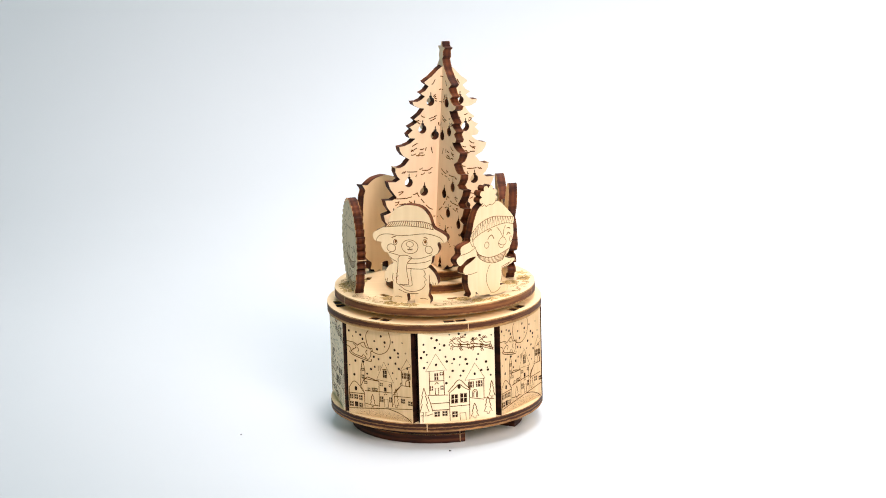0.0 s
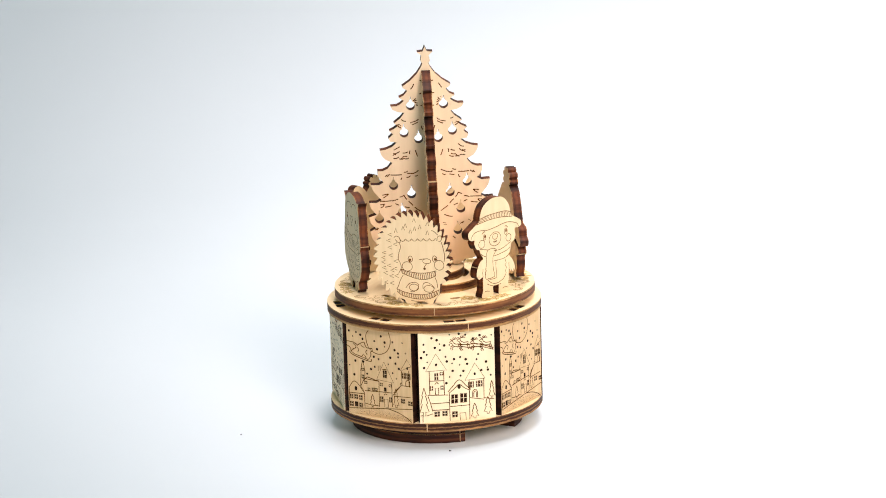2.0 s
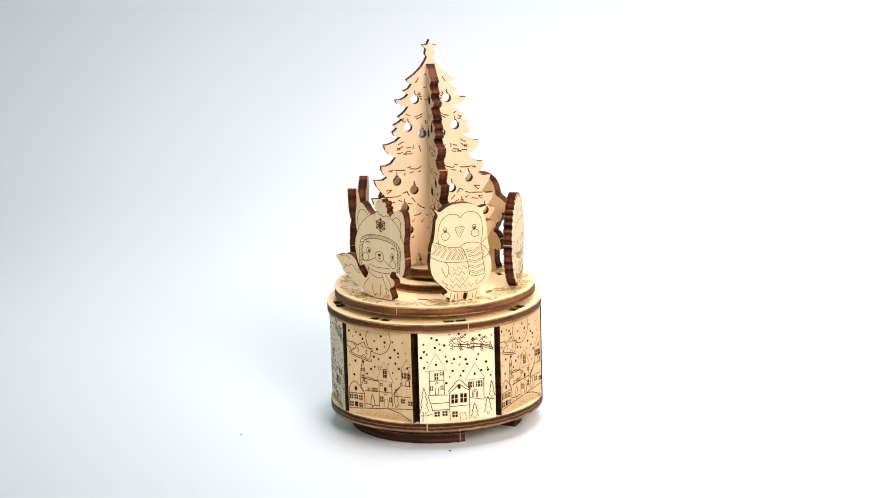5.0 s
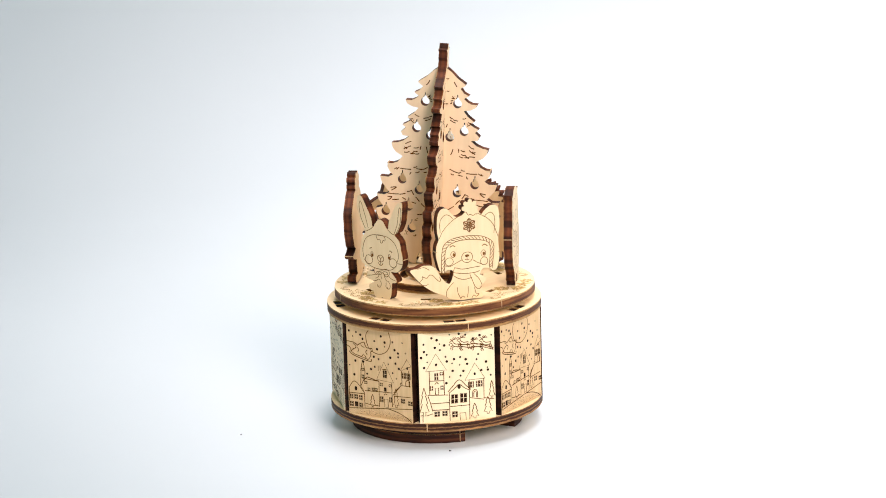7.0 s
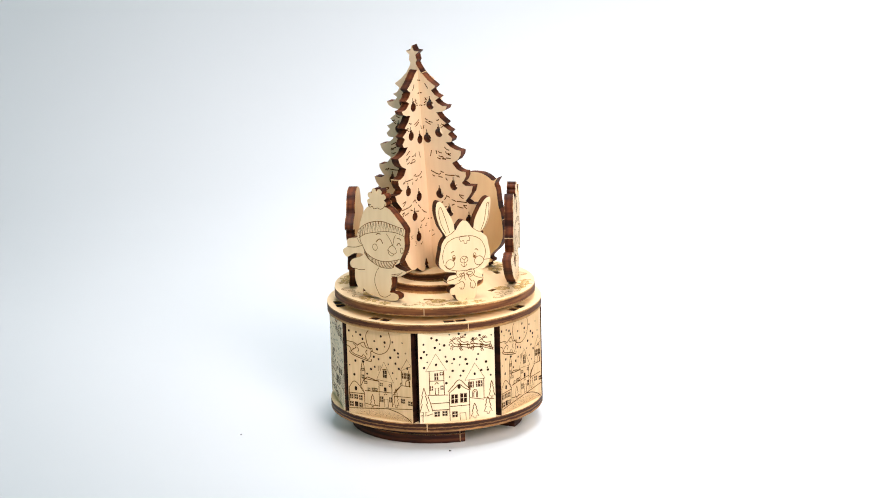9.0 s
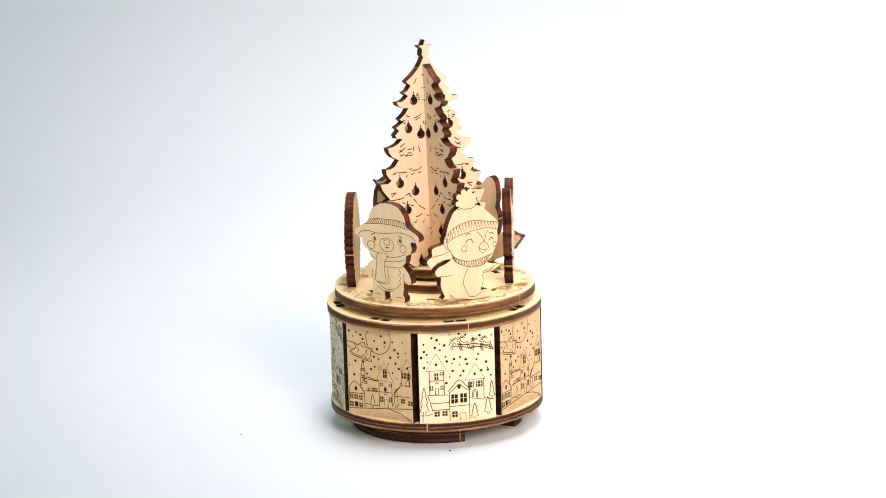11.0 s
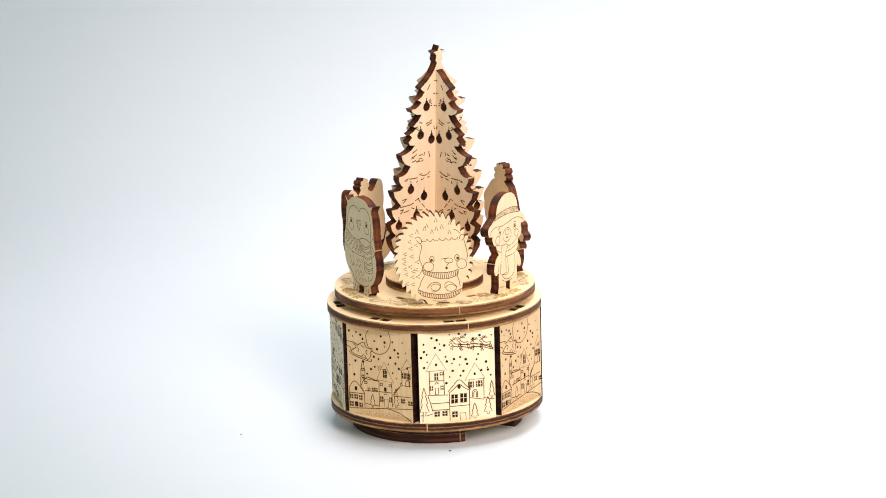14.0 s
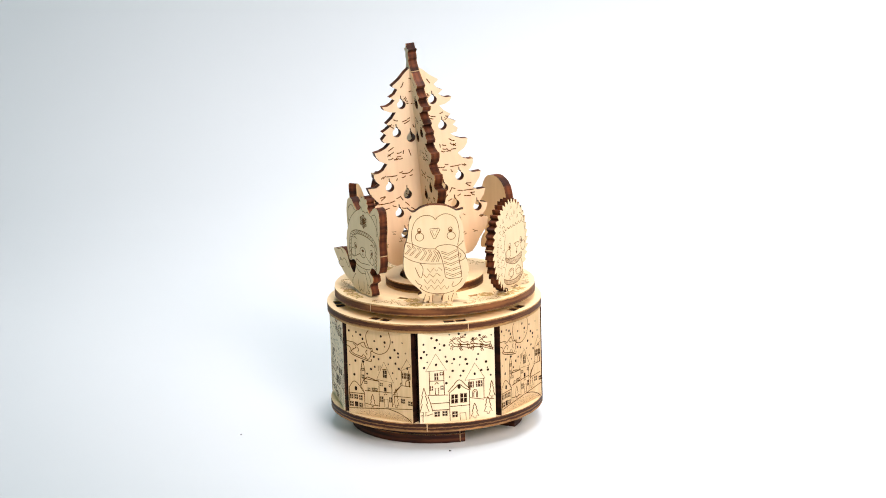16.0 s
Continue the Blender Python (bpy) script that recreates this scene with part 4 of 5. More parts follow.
def owl_ink():
    k = Ink(0.2)
    k.c(-8.17, 19.51, -8.51, 22.59, -8.11, 25.76, -6.92, 28.27, -4.9, 29.65, -2.72, 29.83, -1.19, 29.2, -0.47, 28.34, 0.36, 29.26, 2.25, 30.15, 4.41, 29.88, 6.23, 28.53, 7.09, 25.83, 7.2, 22.63, 6.62, 19.46)
    k.e(-5.84, 22.68, 1.36, 1.4)
    k.e(-5.91, 24.72, 0.558, 0.892)
    k.spot(-5.85, 24.34, 0.496, 0.51)
    k.e(4.59, 22.73, 1.37, 1.28)
    k.e(4.34, 24.85, 0.62, 0.828)
    k.spot(4.39, 24.52, 0.496, 0.51)
    k.s(-2.42, 25.23, 0.57, 25.43, 0.86, 24.79, -0.65, 21.97, -1.27, 21.99, -2.25, 24.39, close=True)
    k.s(-1.81, 24.76, 0.12, 24.94, -0.87, 22.75, close=True)
    k.c(-10.23, 21.06, -8.27, 20.34, -5.82, 19.16, -3.35, 18.56, -0.87, 18.46)
    k.c(-11.18, 16.3, -9.05, 14.93, -5.97, 13.85, -2.87, 13.41, 1.48, 13.25)
    k.c(-0.87, 18.46, 0.4, 19.37, 2.9, 19.73, 5.37, 19.38, 6.6, 18.69)
    k.c(-0.87, 18.46, 0.35, 17.46, 1.22, 15.18, 1.94, 11.94, 2.29, 8.72)
    k.s(2.29, 8.72, 3.52, 8.16, 5.71, 8.26, 7.71, 8.64)
    k.c(6.6, 18.69, 6.85, 16.25, 7.09, 13.67, 7.63, 10.44, 7.71, 8.64)
    k.c(6.29, 18.7, 7.88, 20.05, 8.52, 20.98)
    k.c(6.6, 18.69, 8.12, 17.48, 9.02, 16.16)
    k.c(7.23, 13.99, 8.68, 14.77, 9.34, 16.15)
    k.c(6.86, 16.89, 7.66, 16.21, 7.25, 14.95)
    chevron(k, 0.3, 0, -9.77, 19.95, -8.94, 18.77, -10.48, 17.04)
    chevron(k, 0.3, 0, -8.17, 19.51, -7.33, 18.33, -9, 16.53)
    chevron(k, 0.3, 0, -6.45, 18.93, -5.61, 17.75, -7.41, 15.64)
    chevron(k, 0.3, 0, -4.72, 18.48, -3.89, 17.17, -5.57, 14.8)
    chevron(k, 0.3, 0, -2.86, 18.15, -2.16, 16.85, -3.72, 14.41)
    chevron(k, 0.3, 0, -1.13, 17.83, -0.42, 16.65, -1.86, 14.14)
    chevron(k, 0.3, 0, 0.09, 17.15, 0.56, 16.23, -0.24, 14.08)
    chevron(k, 0, 0.3, 1.21, 17.23, 3.55, 16.37, 6.33, 17.8)
    chevron(k, 0, 0.3, 1.79, 15.54, 4.01, 14.69, 6.85, 16.12)
    chevron(k, 0, 0.3, 1.99, 13.74, 4.27, 12.88, 7.23, 14.18)
    chevron(k, 0, 0.3, 2.25, 11.8, 4.53, 10.95, 7.36, 11.99)
    chevron(k, 0, 0.3, 2.64, 9.99, 4.8, 9.14, 7.63, 10.18)
    k.c(-5.97, 13.85, -5.09, 12.22, -5.14, 10.29, -5.81, 8.71, -6.7, 10.03, -7.57, 12.31)
    k.c(-7.69, 8.14, -6.8, 6.82, -5.57, 6.13, -6.22, 5.31)
    k.c(7.89, 8.18, 6.91, 6.61, 5.33, 5.51, 4.4, 5.74, 4.93, 7.01)
    k.s(-3.66, 11.84, -2.64, 10.52, -1.54, 11.95, -0.46, 10.75, 0.2, 12.14, 1.29, 11.01)
    k.s(-4.84, 9.96, -3.94, 8.64, -2.97, 10.01, -1.63, 8.87, -0.6, 10.24, 0.74, 9.1)
    k.s(-4.76, 8.22, -3.69, 6.7, -2.52, 8.13, -1.32, 6.61, -0.4, 8.18, 0.67, 6.53, 1.84, 8.09)
    k.s(-4.64, 6.09, -3.74, 4.77, -2.45, 6.2, -1.37, 4.68, -0.09, 6.11, 0.75, 4.59, 1.9, 5.84, 2.8, 4.51, 3.46, 5.78)
    k.c(-6.22, 5.31, -3.77, 3.8, -0.67, 3.16, 2.46, 3.24, 4.97, 3.98)
    k.s(-2.23, 3.1, -2.11, 0.51)
    k.c(-4.41, 3.18, -4.76, 1.91, -5.1, 0.76)
    k.c(-3.56, 0.24, -3.21, 1.52, -3.31, 2.49)
    k.c(1.51, 2.95, 1.17, 1.67, 1.14, 0.71)
    k.c(3.32, 0.62, 3.04, 1.6, 3.18, 2.37)
    k.c(4.83, 3.14, 4.29, 1.55, 3.94, 0.27)
    return k


def fox_ink():
    k = Ink(0.2)
    k.c(-7.88, 23.99, -7.99, 26.99, -7.28, 28.94, -5.96, 29.87, -4.67, 29.61, -3.41, 28.42)
    k.c(7.62, 27.86, 8.94, 28.92, 10.25, 29.06, 11.32, 27.67, 11.44, 24.67, 11.05, 22.03)
    k.c(-8.47, 21.7, -7.1, 24.29, -5.08, 26.51, -2.44, 28.37, -0.14, 29.25)
    k.c(5.38, 29.3, 8.58, 27.48, 10.8, 25.04, 12.03, 21.98, 12.52, 20.62)
    k.c(0.19, 29.56, 1.18, 30.18, 2.12, 29, 2.78, 29.23, 3.74, 28.72, 4.72, 29.14, 5.37, 28.97)
    k.c(-7.84, 9.98, -7.75, 12.98, -7.5, 16.98, -6.57, 19.93, -3.93, 21.46, -0.67, 21.96, 2.59, 22, 6.48, 21.46, 9.37, 20.11, 10.83, 18.37, 10.9, 16.03, 10.5, 12.7, 10.11, 10.04)
    k.c(-6.85, 10.26, -6.58, 12.92, -6.33, 16.92, -5.29, 19.2, -2.66, 20.4, 0.6, 20.76, 3.85, 20.6, 7.74, 19.73, 9.33, 18.45, 9.6, 16.1, 9.32, 12.76, 9.13, 10.43)
    ribs(k, 27, [(-7.84, 9.98), (-7.75, 12.98), (-7.5, 16.98), (-6.57, 19.93), (-3.93, 21.46), (-0.67, 21.96), (2.59, 22), (6.48, 21.46), (9.37, 20.11), (10.83, 18.37), (10.9, 16.03), (10.5, 12.7), (10.11, 10.04)], [(-6.85, 10.26), (-6.55, 13.93), (-6.3, 17.92), (-5.03, 19.39), (-2.01, 20.5), (1.25, 20.73), (4.5, 20.5), (8.19, 19.51), (9.39, 18.11), (9.58, 15.43), (9.31, 12.1), (9.13, 10.43)], slant=1.3)
    k.e(-3.56, 16.24, 0.845, 1)
    k.spot(-3.3, 16.09, 0.455, 0.6)
    k.e(7.11, 15.56, 0.847, 1.07)
    k.spot(7.3, 15.41, 0.456, 0.601)
    k.e(-4.99, 13.91, 1.43, 1.34)
    k.e(7.37, 12.87, 1.3, 1.34)
    k.c(-4.65, 18.83, -3.67, 19.25, -2.71, 18.73, w=0.3)
    k.c(6.72, 18.12, 7.71, 18.53, 8.67, 17.81, w=0.3)
    k.e(1.35, 14.78, 1.95, 1.8)
    k.spot(1.37, 15.32, 0.781, 0.467)
    k.c(0.56, 14.22, 1.33, 13.85, 2.12, 14.14)
    k.s(1.35, 14.78, 1.33, 13.98)
    k.c(-6.45, 12.72, -4.84, 12.3, -2.2, 13.36, -0.56, 14.08)
    k.c(3.35, 13.74, 4.95, 12.66, 7.2, 11.54)
    k.c(-3.23, 11.75, -0.32, 10.92, 2.95, 11.09, 5.89, 11.27)
    k.c(-3.6, 10.09, -0.36, 9.38, 3.56, 9.31, 5.85, 9.73)
    k.c(-3.63, 9.09, -2.03, 8, 0.24, 7.34, 2.86, 7.74)
    k.c(2.24, 8.78, 3.15, 6.38, 4.08, 4.32, 5.37, 3.58, 6.37, 4.53)
    k.c(3.55, 9.05, 5.45, 6.93, 6.38, 4.87)
    k.c(-3.76, 9.09, -3.59, 10.42, -3.16, 11.74)
    k.c(-2.44, 5, -2.16, 2.97, -1.24, 0.9)
    k.c(1.48, 4.93, 1.42, 2.78, 1.05, 1.11)
    k.c(3.75, 4.33, 4.16, 2.29, 5.32, 1.9)
    k.c(-1.24, 0.9, -0.57, 1.74, 0.2, 1.16)
    k.c(2.68, 0.69, 3.36, 1.66, 4.32, 1.07, 5.32, 1.83)
    k.c(-15.7, 8.05, -14.36, 9.32, -14.67, 10, -13.06, 9.25, -12.06, 10.2, -10.77, 9.8, -9.19, 8.04, -8.23, 7.79, -8.51, 9.34)
    k.c(-15.7, 8.05, -14.75, 7.19, -13.47, 6.79, -12.48, 7.21)
    k.c(-16.21, 12.62, -13.93, 12.97, -12.01, 11.87)
    k.c(-6.3, 2.31, -6.05, 4.18, -4.7, 5.79, -3.69, 6.74)
    flake(k, 2.36, 25.6, 2.3)
    return k


def rabbit_ink():
    k = Ink(0.2)
    k.c(-6.84, 23.24, -8.48, 26.51, -9.25, 30.05, -9.06, 32.08, -8.44, 32.24, -7.57, 29.97, -6.72, 27.38, -5.58, 23.5)
    k.c(5.62, 22.95, 6.95, 26.08, 7.67, 29.88, 8.03, 31.77, 8.66, 32.06, 8.79, 29.82, 8.21, 26.66, 6.89, 23.85, 5.93, 22.62)
    k.c(-8.06, 13.37, -8.29, 15.95, -7.6, 18.48, -6.3, 20.33, -3.77, 21.49, -0.65, 21.66, 2.47, 21.51, 5.24, 20.09, 6.74, 17.78, 7.17, 15.19, 6.3, 12.98)
    k.c(-2.22, 21.1, -1.63, 20.11, -0.68, 20.38, -0.4, 19.28, 0.41, 19.24, 0.68, 20.12, 1.49, 20.08, 1.52, 21.11, 0.6, 21.73, -1.89, 21.72, -2.22, 21.1)
    k.e(-4.27, 14.79, 0.499, 0.897)
    k.spot(-4.22, 14.59, 0.374, 0.513)
    k.e(3.22, 14.74, 0.499, 0.898)
    k.spot(3.15, 14.49, 0.375, 0.513)
    k.c(-5.28, 16.57, -4.65, 16.92, -4.21, 17.03, w=0.3)
    k.c(3.28, 16.79, 3.9, 16.89, 4.51, 16.28, w=0.3)
    k.e(-5.7, 12.81, 1.56, 1.54)
    k.e(4.74, 12.87, 1.62, 1.54)
    k.e(-0.62, 13.77, 1.37, 1.15)
    k.c(-1.47, 14.46, -0.62, 13.77, 0.28, 14.5)
    k.s(-0.62, 13.65, -0.64, 11.4)
    k.c(-1.7, 12.25, -1.2, 11.6, -0.64, 11.4, -0.1, 11.6, 0.4, 12.25, w=0.22)
    k.c(-7.77, 12.72, -6.56, 11.37, -3.46, 10.25, 0.28, 10.07, 4.05, 10.52, 6.29, 12.34)
    k.s(6.62, 12.97, 8.81, 12.99)
    k.c(-3.46, 10.25, -3.62, 8.97, -2.59, 7.96, -1.3, 9.18, -0.35, 9.65)
    k.e(-1.63, 8.68, 1, 0.514)
    k.e(1.19, 8.93, 1.13, 0.514)
    k.c(-0.04, 9.76, 1.54, 10.33, 2.78, 9.94, 2.87, 8.65, 1.47, 7.75, 0.25, 8.97)
    k.c(-1.32, 8.54, -1.98, 7.28, -2.94, 6.69)
    k.c(0.55, 8.44, 1.14, 7.13, 2.06, 6.11)
    k.c(-0.37, 9.13, -0.71, 7.86, -0.31, 6.68)
    k.c(-6.86, 22.28, -4.97, 23.15, -3.7, 24.04)
    k.c(2.85, 24.05, 4.38, 23.01, 5.62, 22.63)
    k.c(-4.06, 5.71, -2.75, 5.98, -1.75, 6.6)
    k.c(-2.46, 4.62, -2.15, 3.93, -1.18, 3.88, -0.68, 5.2, -1.43, 6.58)
    k.c(1.49, 5.77, 1.44, 4.09, 2.74, 3.69, 3.23, 5.01, 2.48, 6.39)
    k.c(-6.62, 7.18, -4.66, 7.55, -3.02, 8)
    k.c(5.63, 6.9, 3.81, 7.33, 2.53, 8.26)
    k.s(-1.83, 3.92, -1.68, 4.45)
    k.s(2.08, 3.72, 2.03, 4.26)
    return k


def penguin_ink():
    k = Ink(0.2)
    k.c(-4.72, 32.49, -4.24, 31.4, -3.09, 31.77, -2.36, 31.04, -0.83, 31.52, 0.29, 31.16, 1.83, 32.1, 2.24, 33.13)
    k.c(-9.11, 23.19, -6.36, 25.33, -2.52, 26.7, 1.27, 27.06, 5.01, 26.43, 9.63, 25.55)
    k.c(-9.22, 20.36, -7.27, 21.56, -4.95, 22.46, -1.13, 23.3, 2.66, 23.87, 6.42, 23.91, 9.84, 23.05)
    ribs(k, 17, [(-9.11, 23.19), (-6.36, 25.33), (-2.52, 26.7), (1.27, 27.06), (5.01, 26.43), (9.63, 25.55)], [(-9.22, 20.36), (-7.27, 21.56), (-4.95, 22.46), (-1.13, 23.3), (2.66, 23.87), (6.42, 23.91), (9.84, 23.05)], True)
    k.c(-9.37, 22.36, -8.83, 20.74, -8.51, 19.09, -7.43, 17.32)
    k.c(-7.58, 17.51, -6.36, 15.61, -3.75, 14.2, -0.74, 13.51, 3.06, 13.76, 7.62, 15.04)
    k.c(-7.12, 15.54, -5.29, 13.51, -2.31, 12, 0.7, 11.31, 4.49, 11.7, 5.13, 12.77)
    ribs(k, 24, [(-7.58, 17.51), (-6.36, 15.61), (-3.75, 14.2), (-0.74, 13.51), (3.06, 13.76), (7.62, 15.04)], [(-7.12, 15.54), (-5.29, 13.51), (-2.31, 12), (0.7, 11.31), (4.49, 11.7), (5.13, 12.77)])
    k.c(2.26, 23.17, 3.7, 21.6, 4.5, 20.2, 4.9, 19.4)
    k.c(6.25, 23.22, 5.5, 21.8, 5.2, 20.4, 4.9, 19.4)
    k.c(2.8, 17.7, 3.7, 18.9, 4.9, 19.4, 6.0, 18.6, 6.35, 17.2, 5.3, 16.6, 4.0, 16.9, 2.8, 17.7)
    k.c(2.8, 17.7, 3.3, 16.3, 4.5, 15.8, 5.4, 16.55)
    k.c(-2.02, 19.74, -1.23, 20.62, -0.09, 20.93, 0.84, 19.49, w=0.3)
    k.c(6.65, 19.6, 7.43, 20.55, 8.38, 19.78, w=0.3)
    k.c(-1.93, 22.29, -1, 22.85, -0.02, 22.61, w=0.3)
    k.c(6.74, 22.08, 7.86, 22.05, 8.44, 21.58, w=0.3)
    k.e(-2.54, 17.95, 0.99, 1.08)
    k.e(8.62, 18.14, 0.602, 0.935)
    k.c(-11.56, 9.69, -9.65, 9.42, -7.12, 9.68)
    k.c(-1.2, 11.11, -2.24, 9.66, -3.11, 6.87, -2.6, 4.23, -1.17, 1.69)
    k.c(4.01, 8.84, 6.67, 9.39, 8.6, 10.8)
    k.c(3.99, 8.3, 4.15, 6.31, 3.47, 4.22)
    k.c(-14.35, 16.62, -10.5, 17.01, -7.4, 18.19)
    k.c(-9.99, 20.29, -9.28, 19.01, -8.54, 18.42)
    k.c(-1.18, 1.55, 1.09, 1.26, 3.41, 2.46)
    k.c(4.03, 9.31, 7.45, 10.14)
    return k


figure("bear_figure", "plywood bear cut-out in a brimmed hat and scarf", smooth_loop(BEAR_CROWN + BEAR_FLANK + BEAR_BASE + BEAR_SIDE), bear_ink(), BEAR_AZ, 28.3, ((1, 16), (-1, 12)))
figure("hedgehog_figure", "spiky plywood hedgehog cut-out in a ribbed sweater", hedgehog_outline(), hedgehog_ink(), BEAR_AZ - 60, 29.1, ((1, 12), (-1, 17)))
figure("owl_figure", "plywood owl cut-out in a striped scarf", smooth_loop(OWL_CROWN + OWL_FLANK + OWL_BASE + OWL_SIDE), owl_ink(), BEAR_AZ - 119, 28.2, ((1, 17), (-1, 18)))
figure("fox_figure", "plywood fox cut-out in a pompom hood with bushy tail", smooth_loop(FOX_CROWN + FOX_FLANK + FOX_BASE + FOX_SIDE + pompom(2.75, 31.4, 2.75, 205, -28, 5)), fox_ink(), BEAR_AZ - 181, 28.3, ((1, 16), (-1, 18)))
figure("rabbit_figure", "plywood rabbit cut-out with long ears and a bow", smooth_loop(RABBIT_CROWN + RABBIT_FLANK + RABBIT_BASE + RABBIT_SIDE), rabbit_ink(), BEAR_AZ - 240.5, 27.1, ((1, 14), (-1, 8)))
figure("penguin_figure", "plywood penguin cut-out in a pompom hat and scarf", smooth_loop(pompom(-1.20, 34.05, 3.90, 215, -38, 6) + PENGUIN_CROWN + PENGUIN_FLANK + PENGUIN_BASE + PENGUIN_SIDE), penguin_ink(), BEAR_AZ - 300.4, 28.9, ((1, 11), (-1, 9)))

# ---- the tree: two crossed boards on a hub, leaning a little as it turns
tree = tagged(empty("tree", box, pose(0, 0, HUB_TOP * MM)), "revolving plywood fir tree of two slotted boards with a star")
TREE_TURN = 116.5        # degrees at the start
TREE_LEAN = Matrix.Translation((-0.13 * MM, -0.7 * MM, 0)) @ Matrix.Rotation(radians(4.0), 4, Vector((0, 0, 1)).cross(Vector((cos(radians(-105.2)), sin(radians(-105.2)), 0))))

TIERS_TOP = [(1.0, 70.9), (1.6, 69.6), (3.0, 67.5), (5.4, 65.2), (8.1, 63.4), (7.8, 62.9), (6.4, 61.9), (7.6, 60.4), (9.3, 59.6), (7.7, 58.5), (8.8, 57.5), (10.3, 56.8), (12.2, 56.8), (11.6, 55.6), (9.8, 54.7), (7.7, 54.4)]
TIERS_MID = [(9.1, 52.6), (11.4, 50.9), (10.0, 50.0), (11.5, 49.0), (13.0, 48.3), (11.8, 47.2), (13.4, 45.8), (12.8, 44.6), (10.6, 44.3), (12.4, 42.8), (14.5, 42.0), (16.5, 41.7), (16.1, 40.2), (14.9, 38.6), (12.5, 37.3)]
TIERS_LOW = [(14.2, 35.3), (15.9, 34.6), (17.6, 34.6), (17.6, 33.2), (16.7, 31.6), (15.7, 30.7), (17.2, 29.8), (20.1, 29.9), (19.4, 27.8), (18.0, 26.0), (16.7, 24.5), (18.3, 23.6), (21.0, 23.7), (20.3, 21.6), (18.6, 19.4), (21.3, 18.6), (20.6, 16.4), (19.0, 14.6), (21.0, 13.6)]
TIERS_FOOT = [(20.4, 11.0), (18.8, 8.6), (17.4, 6.8), (16.0, 4.4), (14.4, 2.7), (12.6, 2.0), (11.0, 2.4), (9.6, 1.2), (8.2, 0.3), (6.9, 0.3), (6.1, 1.9), (6.7, 1.9), (5.5, 4.6), (4.4, 1.9), (5.0, 1.9), (4.2, 0.3), (3.4, 0.0)]
BALLS = [(5.5, 56.7), (8.1, 47.4), (3.3, 45.1), (12.4, 29.3), (6.5, 26.0), (9.9, 20.0), (17.7, 17.8), (8.6, 12.5)]


def ball_hole(u, v):
    """A bauble: round, with a square cap and a thin hanger."""
    return oval(u, v, 1.5, 1.5, 18, 111, 429) + [(u + 0.55, v + 2.0), (u + 0.16, v + 2.0), (u + 0.16, v + 3.1), (u - 0.16, v + 3.1), (u - 0.16, v + 2.0), (u - 0.55, v + 2.0)]


def tree_board(star):
    half = TIERS_TOP + TIERS_MID + TIERS_LOW + TIERS_FOOT
    if star:
        pts = []
        for i in range(5):
            for r, d in ((2.7, 0), (1.25, 36)):
                a = radians(90 - 72 * i - d)
                pts.append((r * cos(a), 74.0 + r * sin(a)))
        half = pts[:5] + half
    else:
        half = [(0.6, 69.2)] + half[2:]
    left = [(-u, v) for u, v in half if u > 1e-6][::-1]
    loop = half + left
    holes = [ball_hole(s * u, v) for u, v in BALLS for s in (-1, 1)]
    bm = board([loop] + holes, 3.0)
    tree_ink(bm)
    edge_nubs(bm, loop, ((1, 68.6),) if star else ((1, 35.0), (-1, 35.0)))
    return bm


DASHES_HIGH = [(4.1, 64.2, 5.2, 62.4), (1.6, 65.1, 2.3, 65.2), (1.8, 60.9, 2.5, 60.8), (1.6, 56.6, 2.3, 56.6), (3.2, 57.6, 4.1, 58.0), (3.4, 58.4, 4.2, 58.6), (3.8, 59.2, 4.5, 58.3), (4.6, 59.4, 4.9, 58.6), (3.1, 56.8, 3.6, 57.1), (2.9, 52.1, 4.0, 51.5), (4.2, 51.3, 6.0, 50.8), (3.2, 51.1, 5.2, 50.1), (7.4, 51.6, 8.8, 52.1), (8.4, 49.5, 9.1, 50.1), (9.0, 49.2, 10.3, 50.1), (9.4, 50.6, 10.6, 50.3), (1.9, 48.3, 2.3, 49.6)]
DASHES_MID = [(9.8, 42.6, 11.9, 41.7), (4.5, 41.1, 3.9, 39.0), (6.5, 41.3, 6.6, 40.0), (6.8, 38.8, 8.1, 38.4), (7.1, 40.8, 8.7, 40.5), (7.4, 39.4, 9.0, 39.3), (8.8, 39.1, 10.0, 38.3), (8.4, 38.6, 10.0, 38.6), (10.0, 41.0, 11.6, 40.3), (11.0, 40.0, 12.1, 40.6), (10.3, 39.0, 12.1, 38.8), (11.3, 40.6, 12.3, 39.8), (3.7, 34.3, 6.1, 33.1), (6.1, 33.1, 7.7, 33.4), (4.2, 32.6, 5.2, 32.3), (6.5, 32.3, 8.1, 32.0), (7.4, 34.3, 8.7, 33.8), (9.4, 33.1, 13.2, 33.1), (9.4, 32.0, 10.0, 31.2), (13.5, 33.4, 14.5, 32.6), (14.4, 33.4, 15.3, 32.6)]
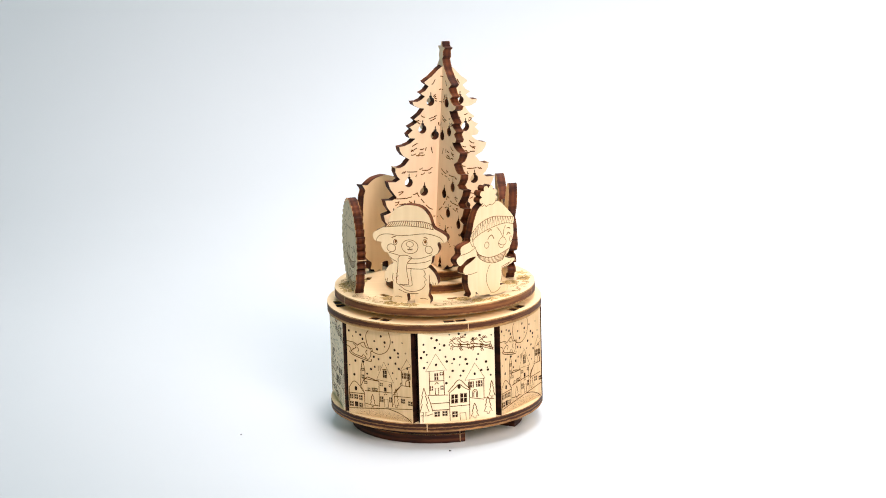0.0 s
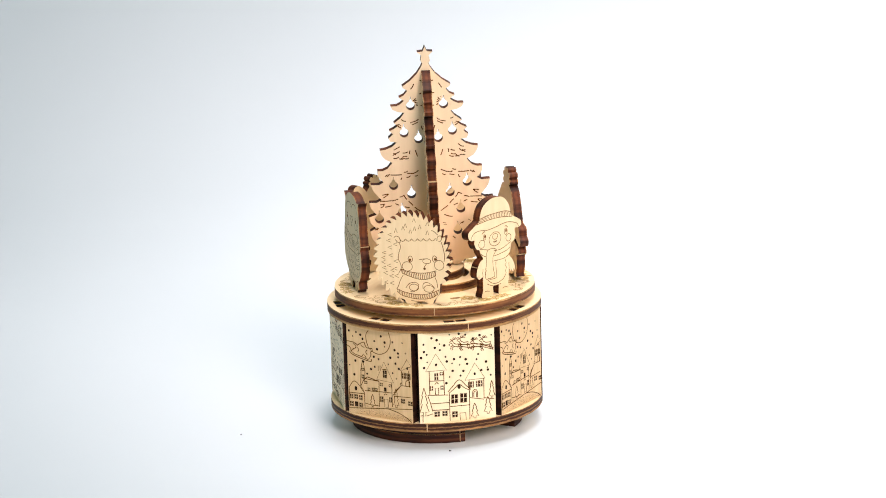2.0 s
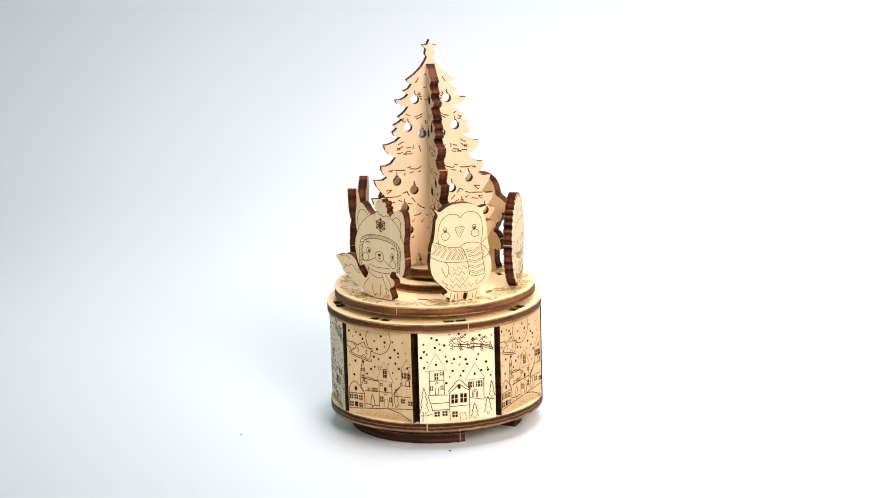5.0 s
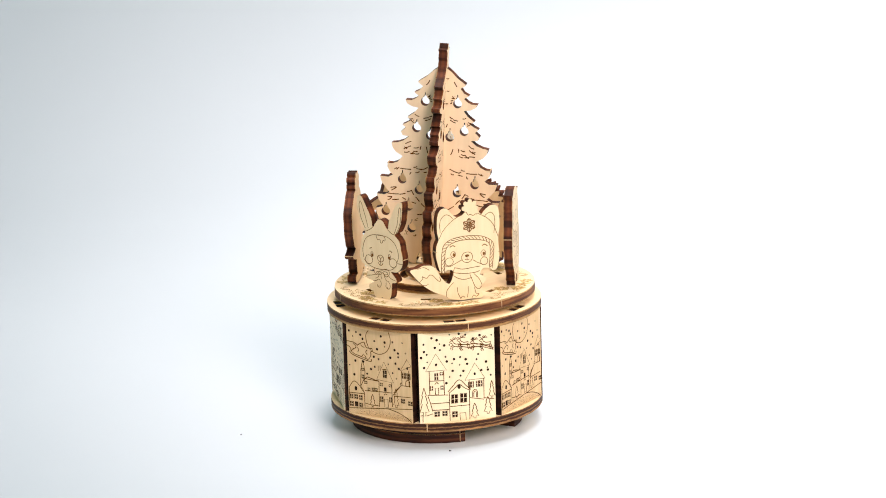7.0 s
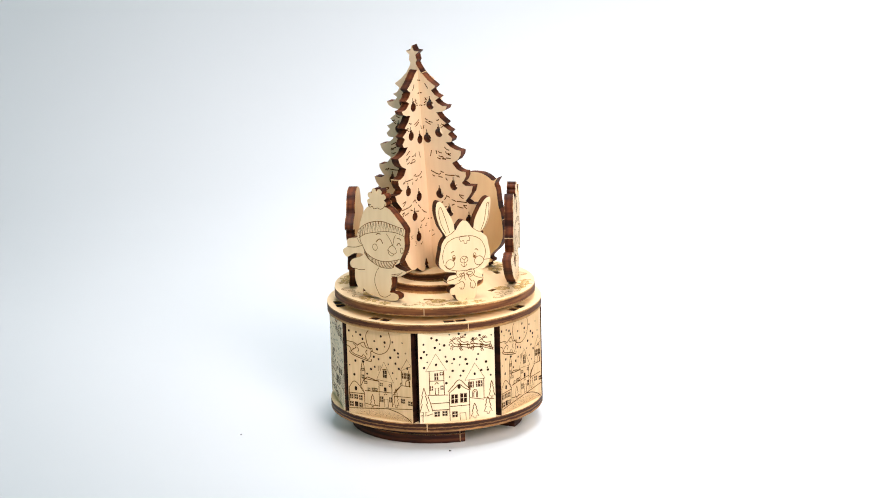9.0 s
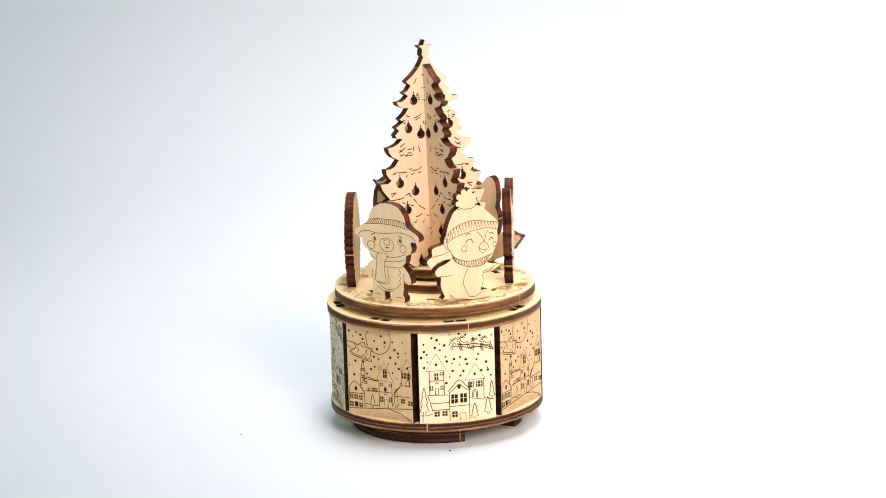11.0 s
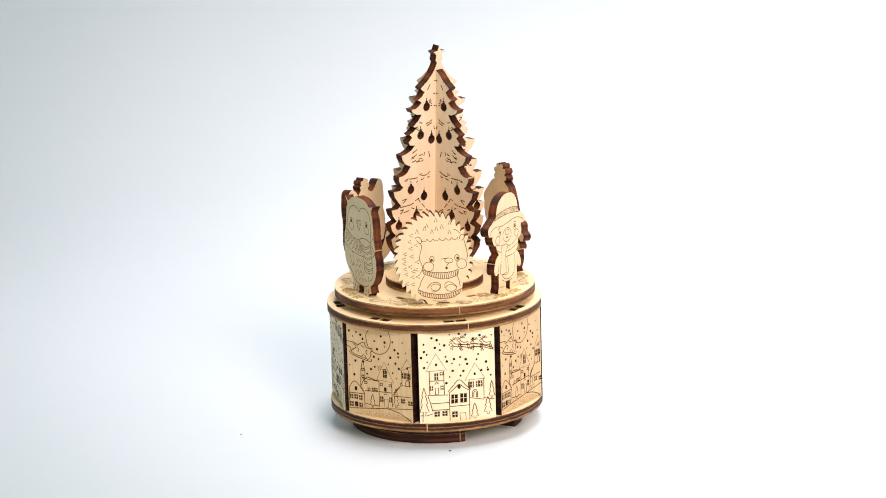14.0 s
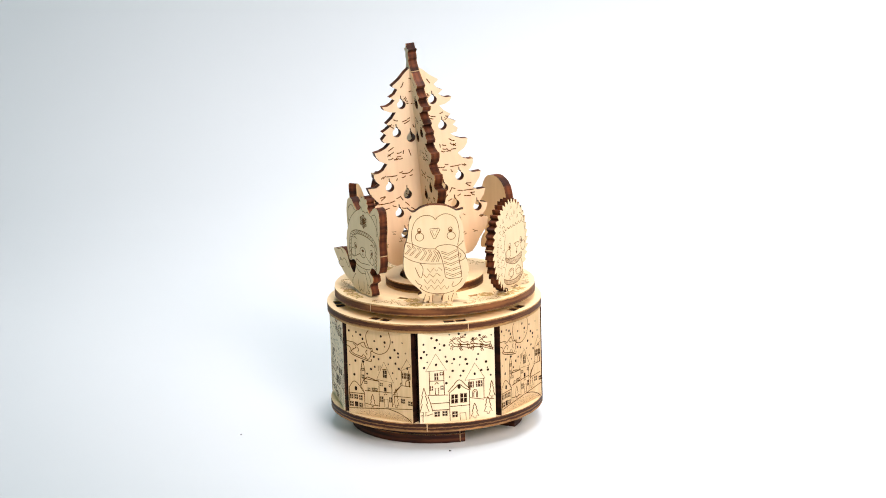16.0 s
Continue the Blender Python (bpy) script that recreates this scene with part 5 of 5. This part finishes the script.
DASHES_LOW = [(16.3, 26.3, 14.4, 26.5), (14.4, 26.5, 16.0, 25.2), (17.3, 23.0, 15.7, 23.0), (15.7, 23.0, 17.0, 21.8), (17.2, 24.1, 13.3, 24.1), (13.1, 24.1, 11.1, 24.5), (15.7, 21.9, 13.4, 22.3), (12.1, 23.0, 10.5, 22.3), (9.2, 25.7, 10.5, 25.2), (9.2, 25.7, 8.2, 24.2), (7.5, 23.7, 6.2, 22.0), (5.6, 21.4, 3.1, 19.6), (9.6, 22.2, 7.4, 21.3), (6.9, 17.4, 4.2, 18.2), (18.6, 14.8, 19.3, 14.2), (18.1, 14.6, 18.8, 14.0), (2.0, 17.4, 2.5, 17.4), (2.0, 13.0, 2.5, 13.0), (7.8, 9.7, 6.9, 10.4)]


def clear_of_baubles(u, v):
    return all(hypot(abs(u) - a, v - b) > 1.8 and not (abs(abs(u) - a) < 0.85 and 0 < v - b < 3.5) for a, b in BALLS)


def tree_ink(bm):
    """Needle strokes burnt into both faces of both arms, broken off at the cut-out baubles."""
    rnd = random.Random(9)
    k = Ink(0.25)
    dashes = DASHES_HIGH + DASHES_MID + DASHES_LOW

    def stroke(p, w):
        run = []
        for q in p + [None]:
            if q and clear_of_baubles(*q):
                run.append(q)
            else:
                if len(run) > 1:
                    k.lines.append((run, w))
                run = []
    for side in (-1, 1):
        for u0, v0, u1, v1 in dashes:
            j = [rnd.uniform(-0.15, 0.15) for _ in range(4)]
            mu, mv = (u0 + u1) / 2, (v0 + v1) / 2 - 0.12
            stroke(smooth_line([(side * (u0 + j[0]), v0 + j[1]), (side * mu, mv + j[2]), (side * (u1 + j[3]), v1)], 5), 0.33)
        for v, half, n in ((15.4, 16.5, 6), (10.2, 16.0, 7)):
            for i in range(n):
                u, y = rnd.uniform(1.8, half), v + rnd.uniform(-1.6, 1.2)
                if any(hypot(u - (a + c) / 2, y - (b + d) / 2) < 1.7 for a, b, c, d in dashes):
                    continue
                d, l = radians(rnd.choice((-35, -12, 8, 30))), rnd.uniform(0.8, 1.6)
                p = [(side * u, y), (side * (u + l * cos(d)), y + l * sin(d))]
                if rnd.random() < 0.5:
                    p += [(side * (u + 0.3), y - 0.9), (side * (u + 1.3), y - 0.8)]
                stroke(p, 0.22)
    k.into(bm, 2, lambda u, v: (u, -0.035, v))
    k.into(bm, 2, lambda u, v: (-u, 3.035, v))


def build_tree():
    for name, star, m in (("star_board", True, pose(0, -1.5 * MM, 0)), ("cross_board", False, pose(1.5 * MM, 0, 0, 0, 0, 90))):
        part(name, tree_board(star), [birch_tree, edge_up, ink_mat, nub_mat], tree, "", m)
    round_plate("hub", 10.3, 0, parent=tree)


build_tree()


# ---- crumbs of soot on the table
def crumb(x, y, r, label):
    bm = bmesh.new()
    bmesh.ops.create_icosphere(bm, subdivisions=2, radius=r)
    rnd = random.Random(int(x * 10))
    for v in bm.verts:
        v.co *= rnd.uniform(0.75, 1.2)
        v.co.z *= 0.5
    lo = min(v.co.z for v in bm.verts)
    bmesh.ops.translate(bm, verts=bm.verts, vec=(x, y, -lo))
    tagged(part("soot_crumb", bm, [crumb_mat], smooth=True), label, "crumb", "crumbs on the table")


crumb(-66.9, -13.6, 0.28, "tiny black soot crumb lying on the white table")
crumb(3.9, -38.2, 0.42, "dark wood crumb on the table beside the music box")


# ---- what moves
def motions():
    rows = []
    for k in range(17):
        t = float(k)
        rows.append((t, pose(AXIS_X * MM, 0, TURN_BOT * MM, 0, 0, 360 * t / TURN_PERIOD)))
    walk(turntable, rows)
    rows = []
    for k in range(33):
        t = k * 0.5
        rows.append((t, pose(AXIS_X * MM, 0, HUB_TOP * MM, 0, 0, TREE_TURN - 360 * t / TREE_PERIOD) @ TREE_LEAN))
    walk(tree, rows)


motions()
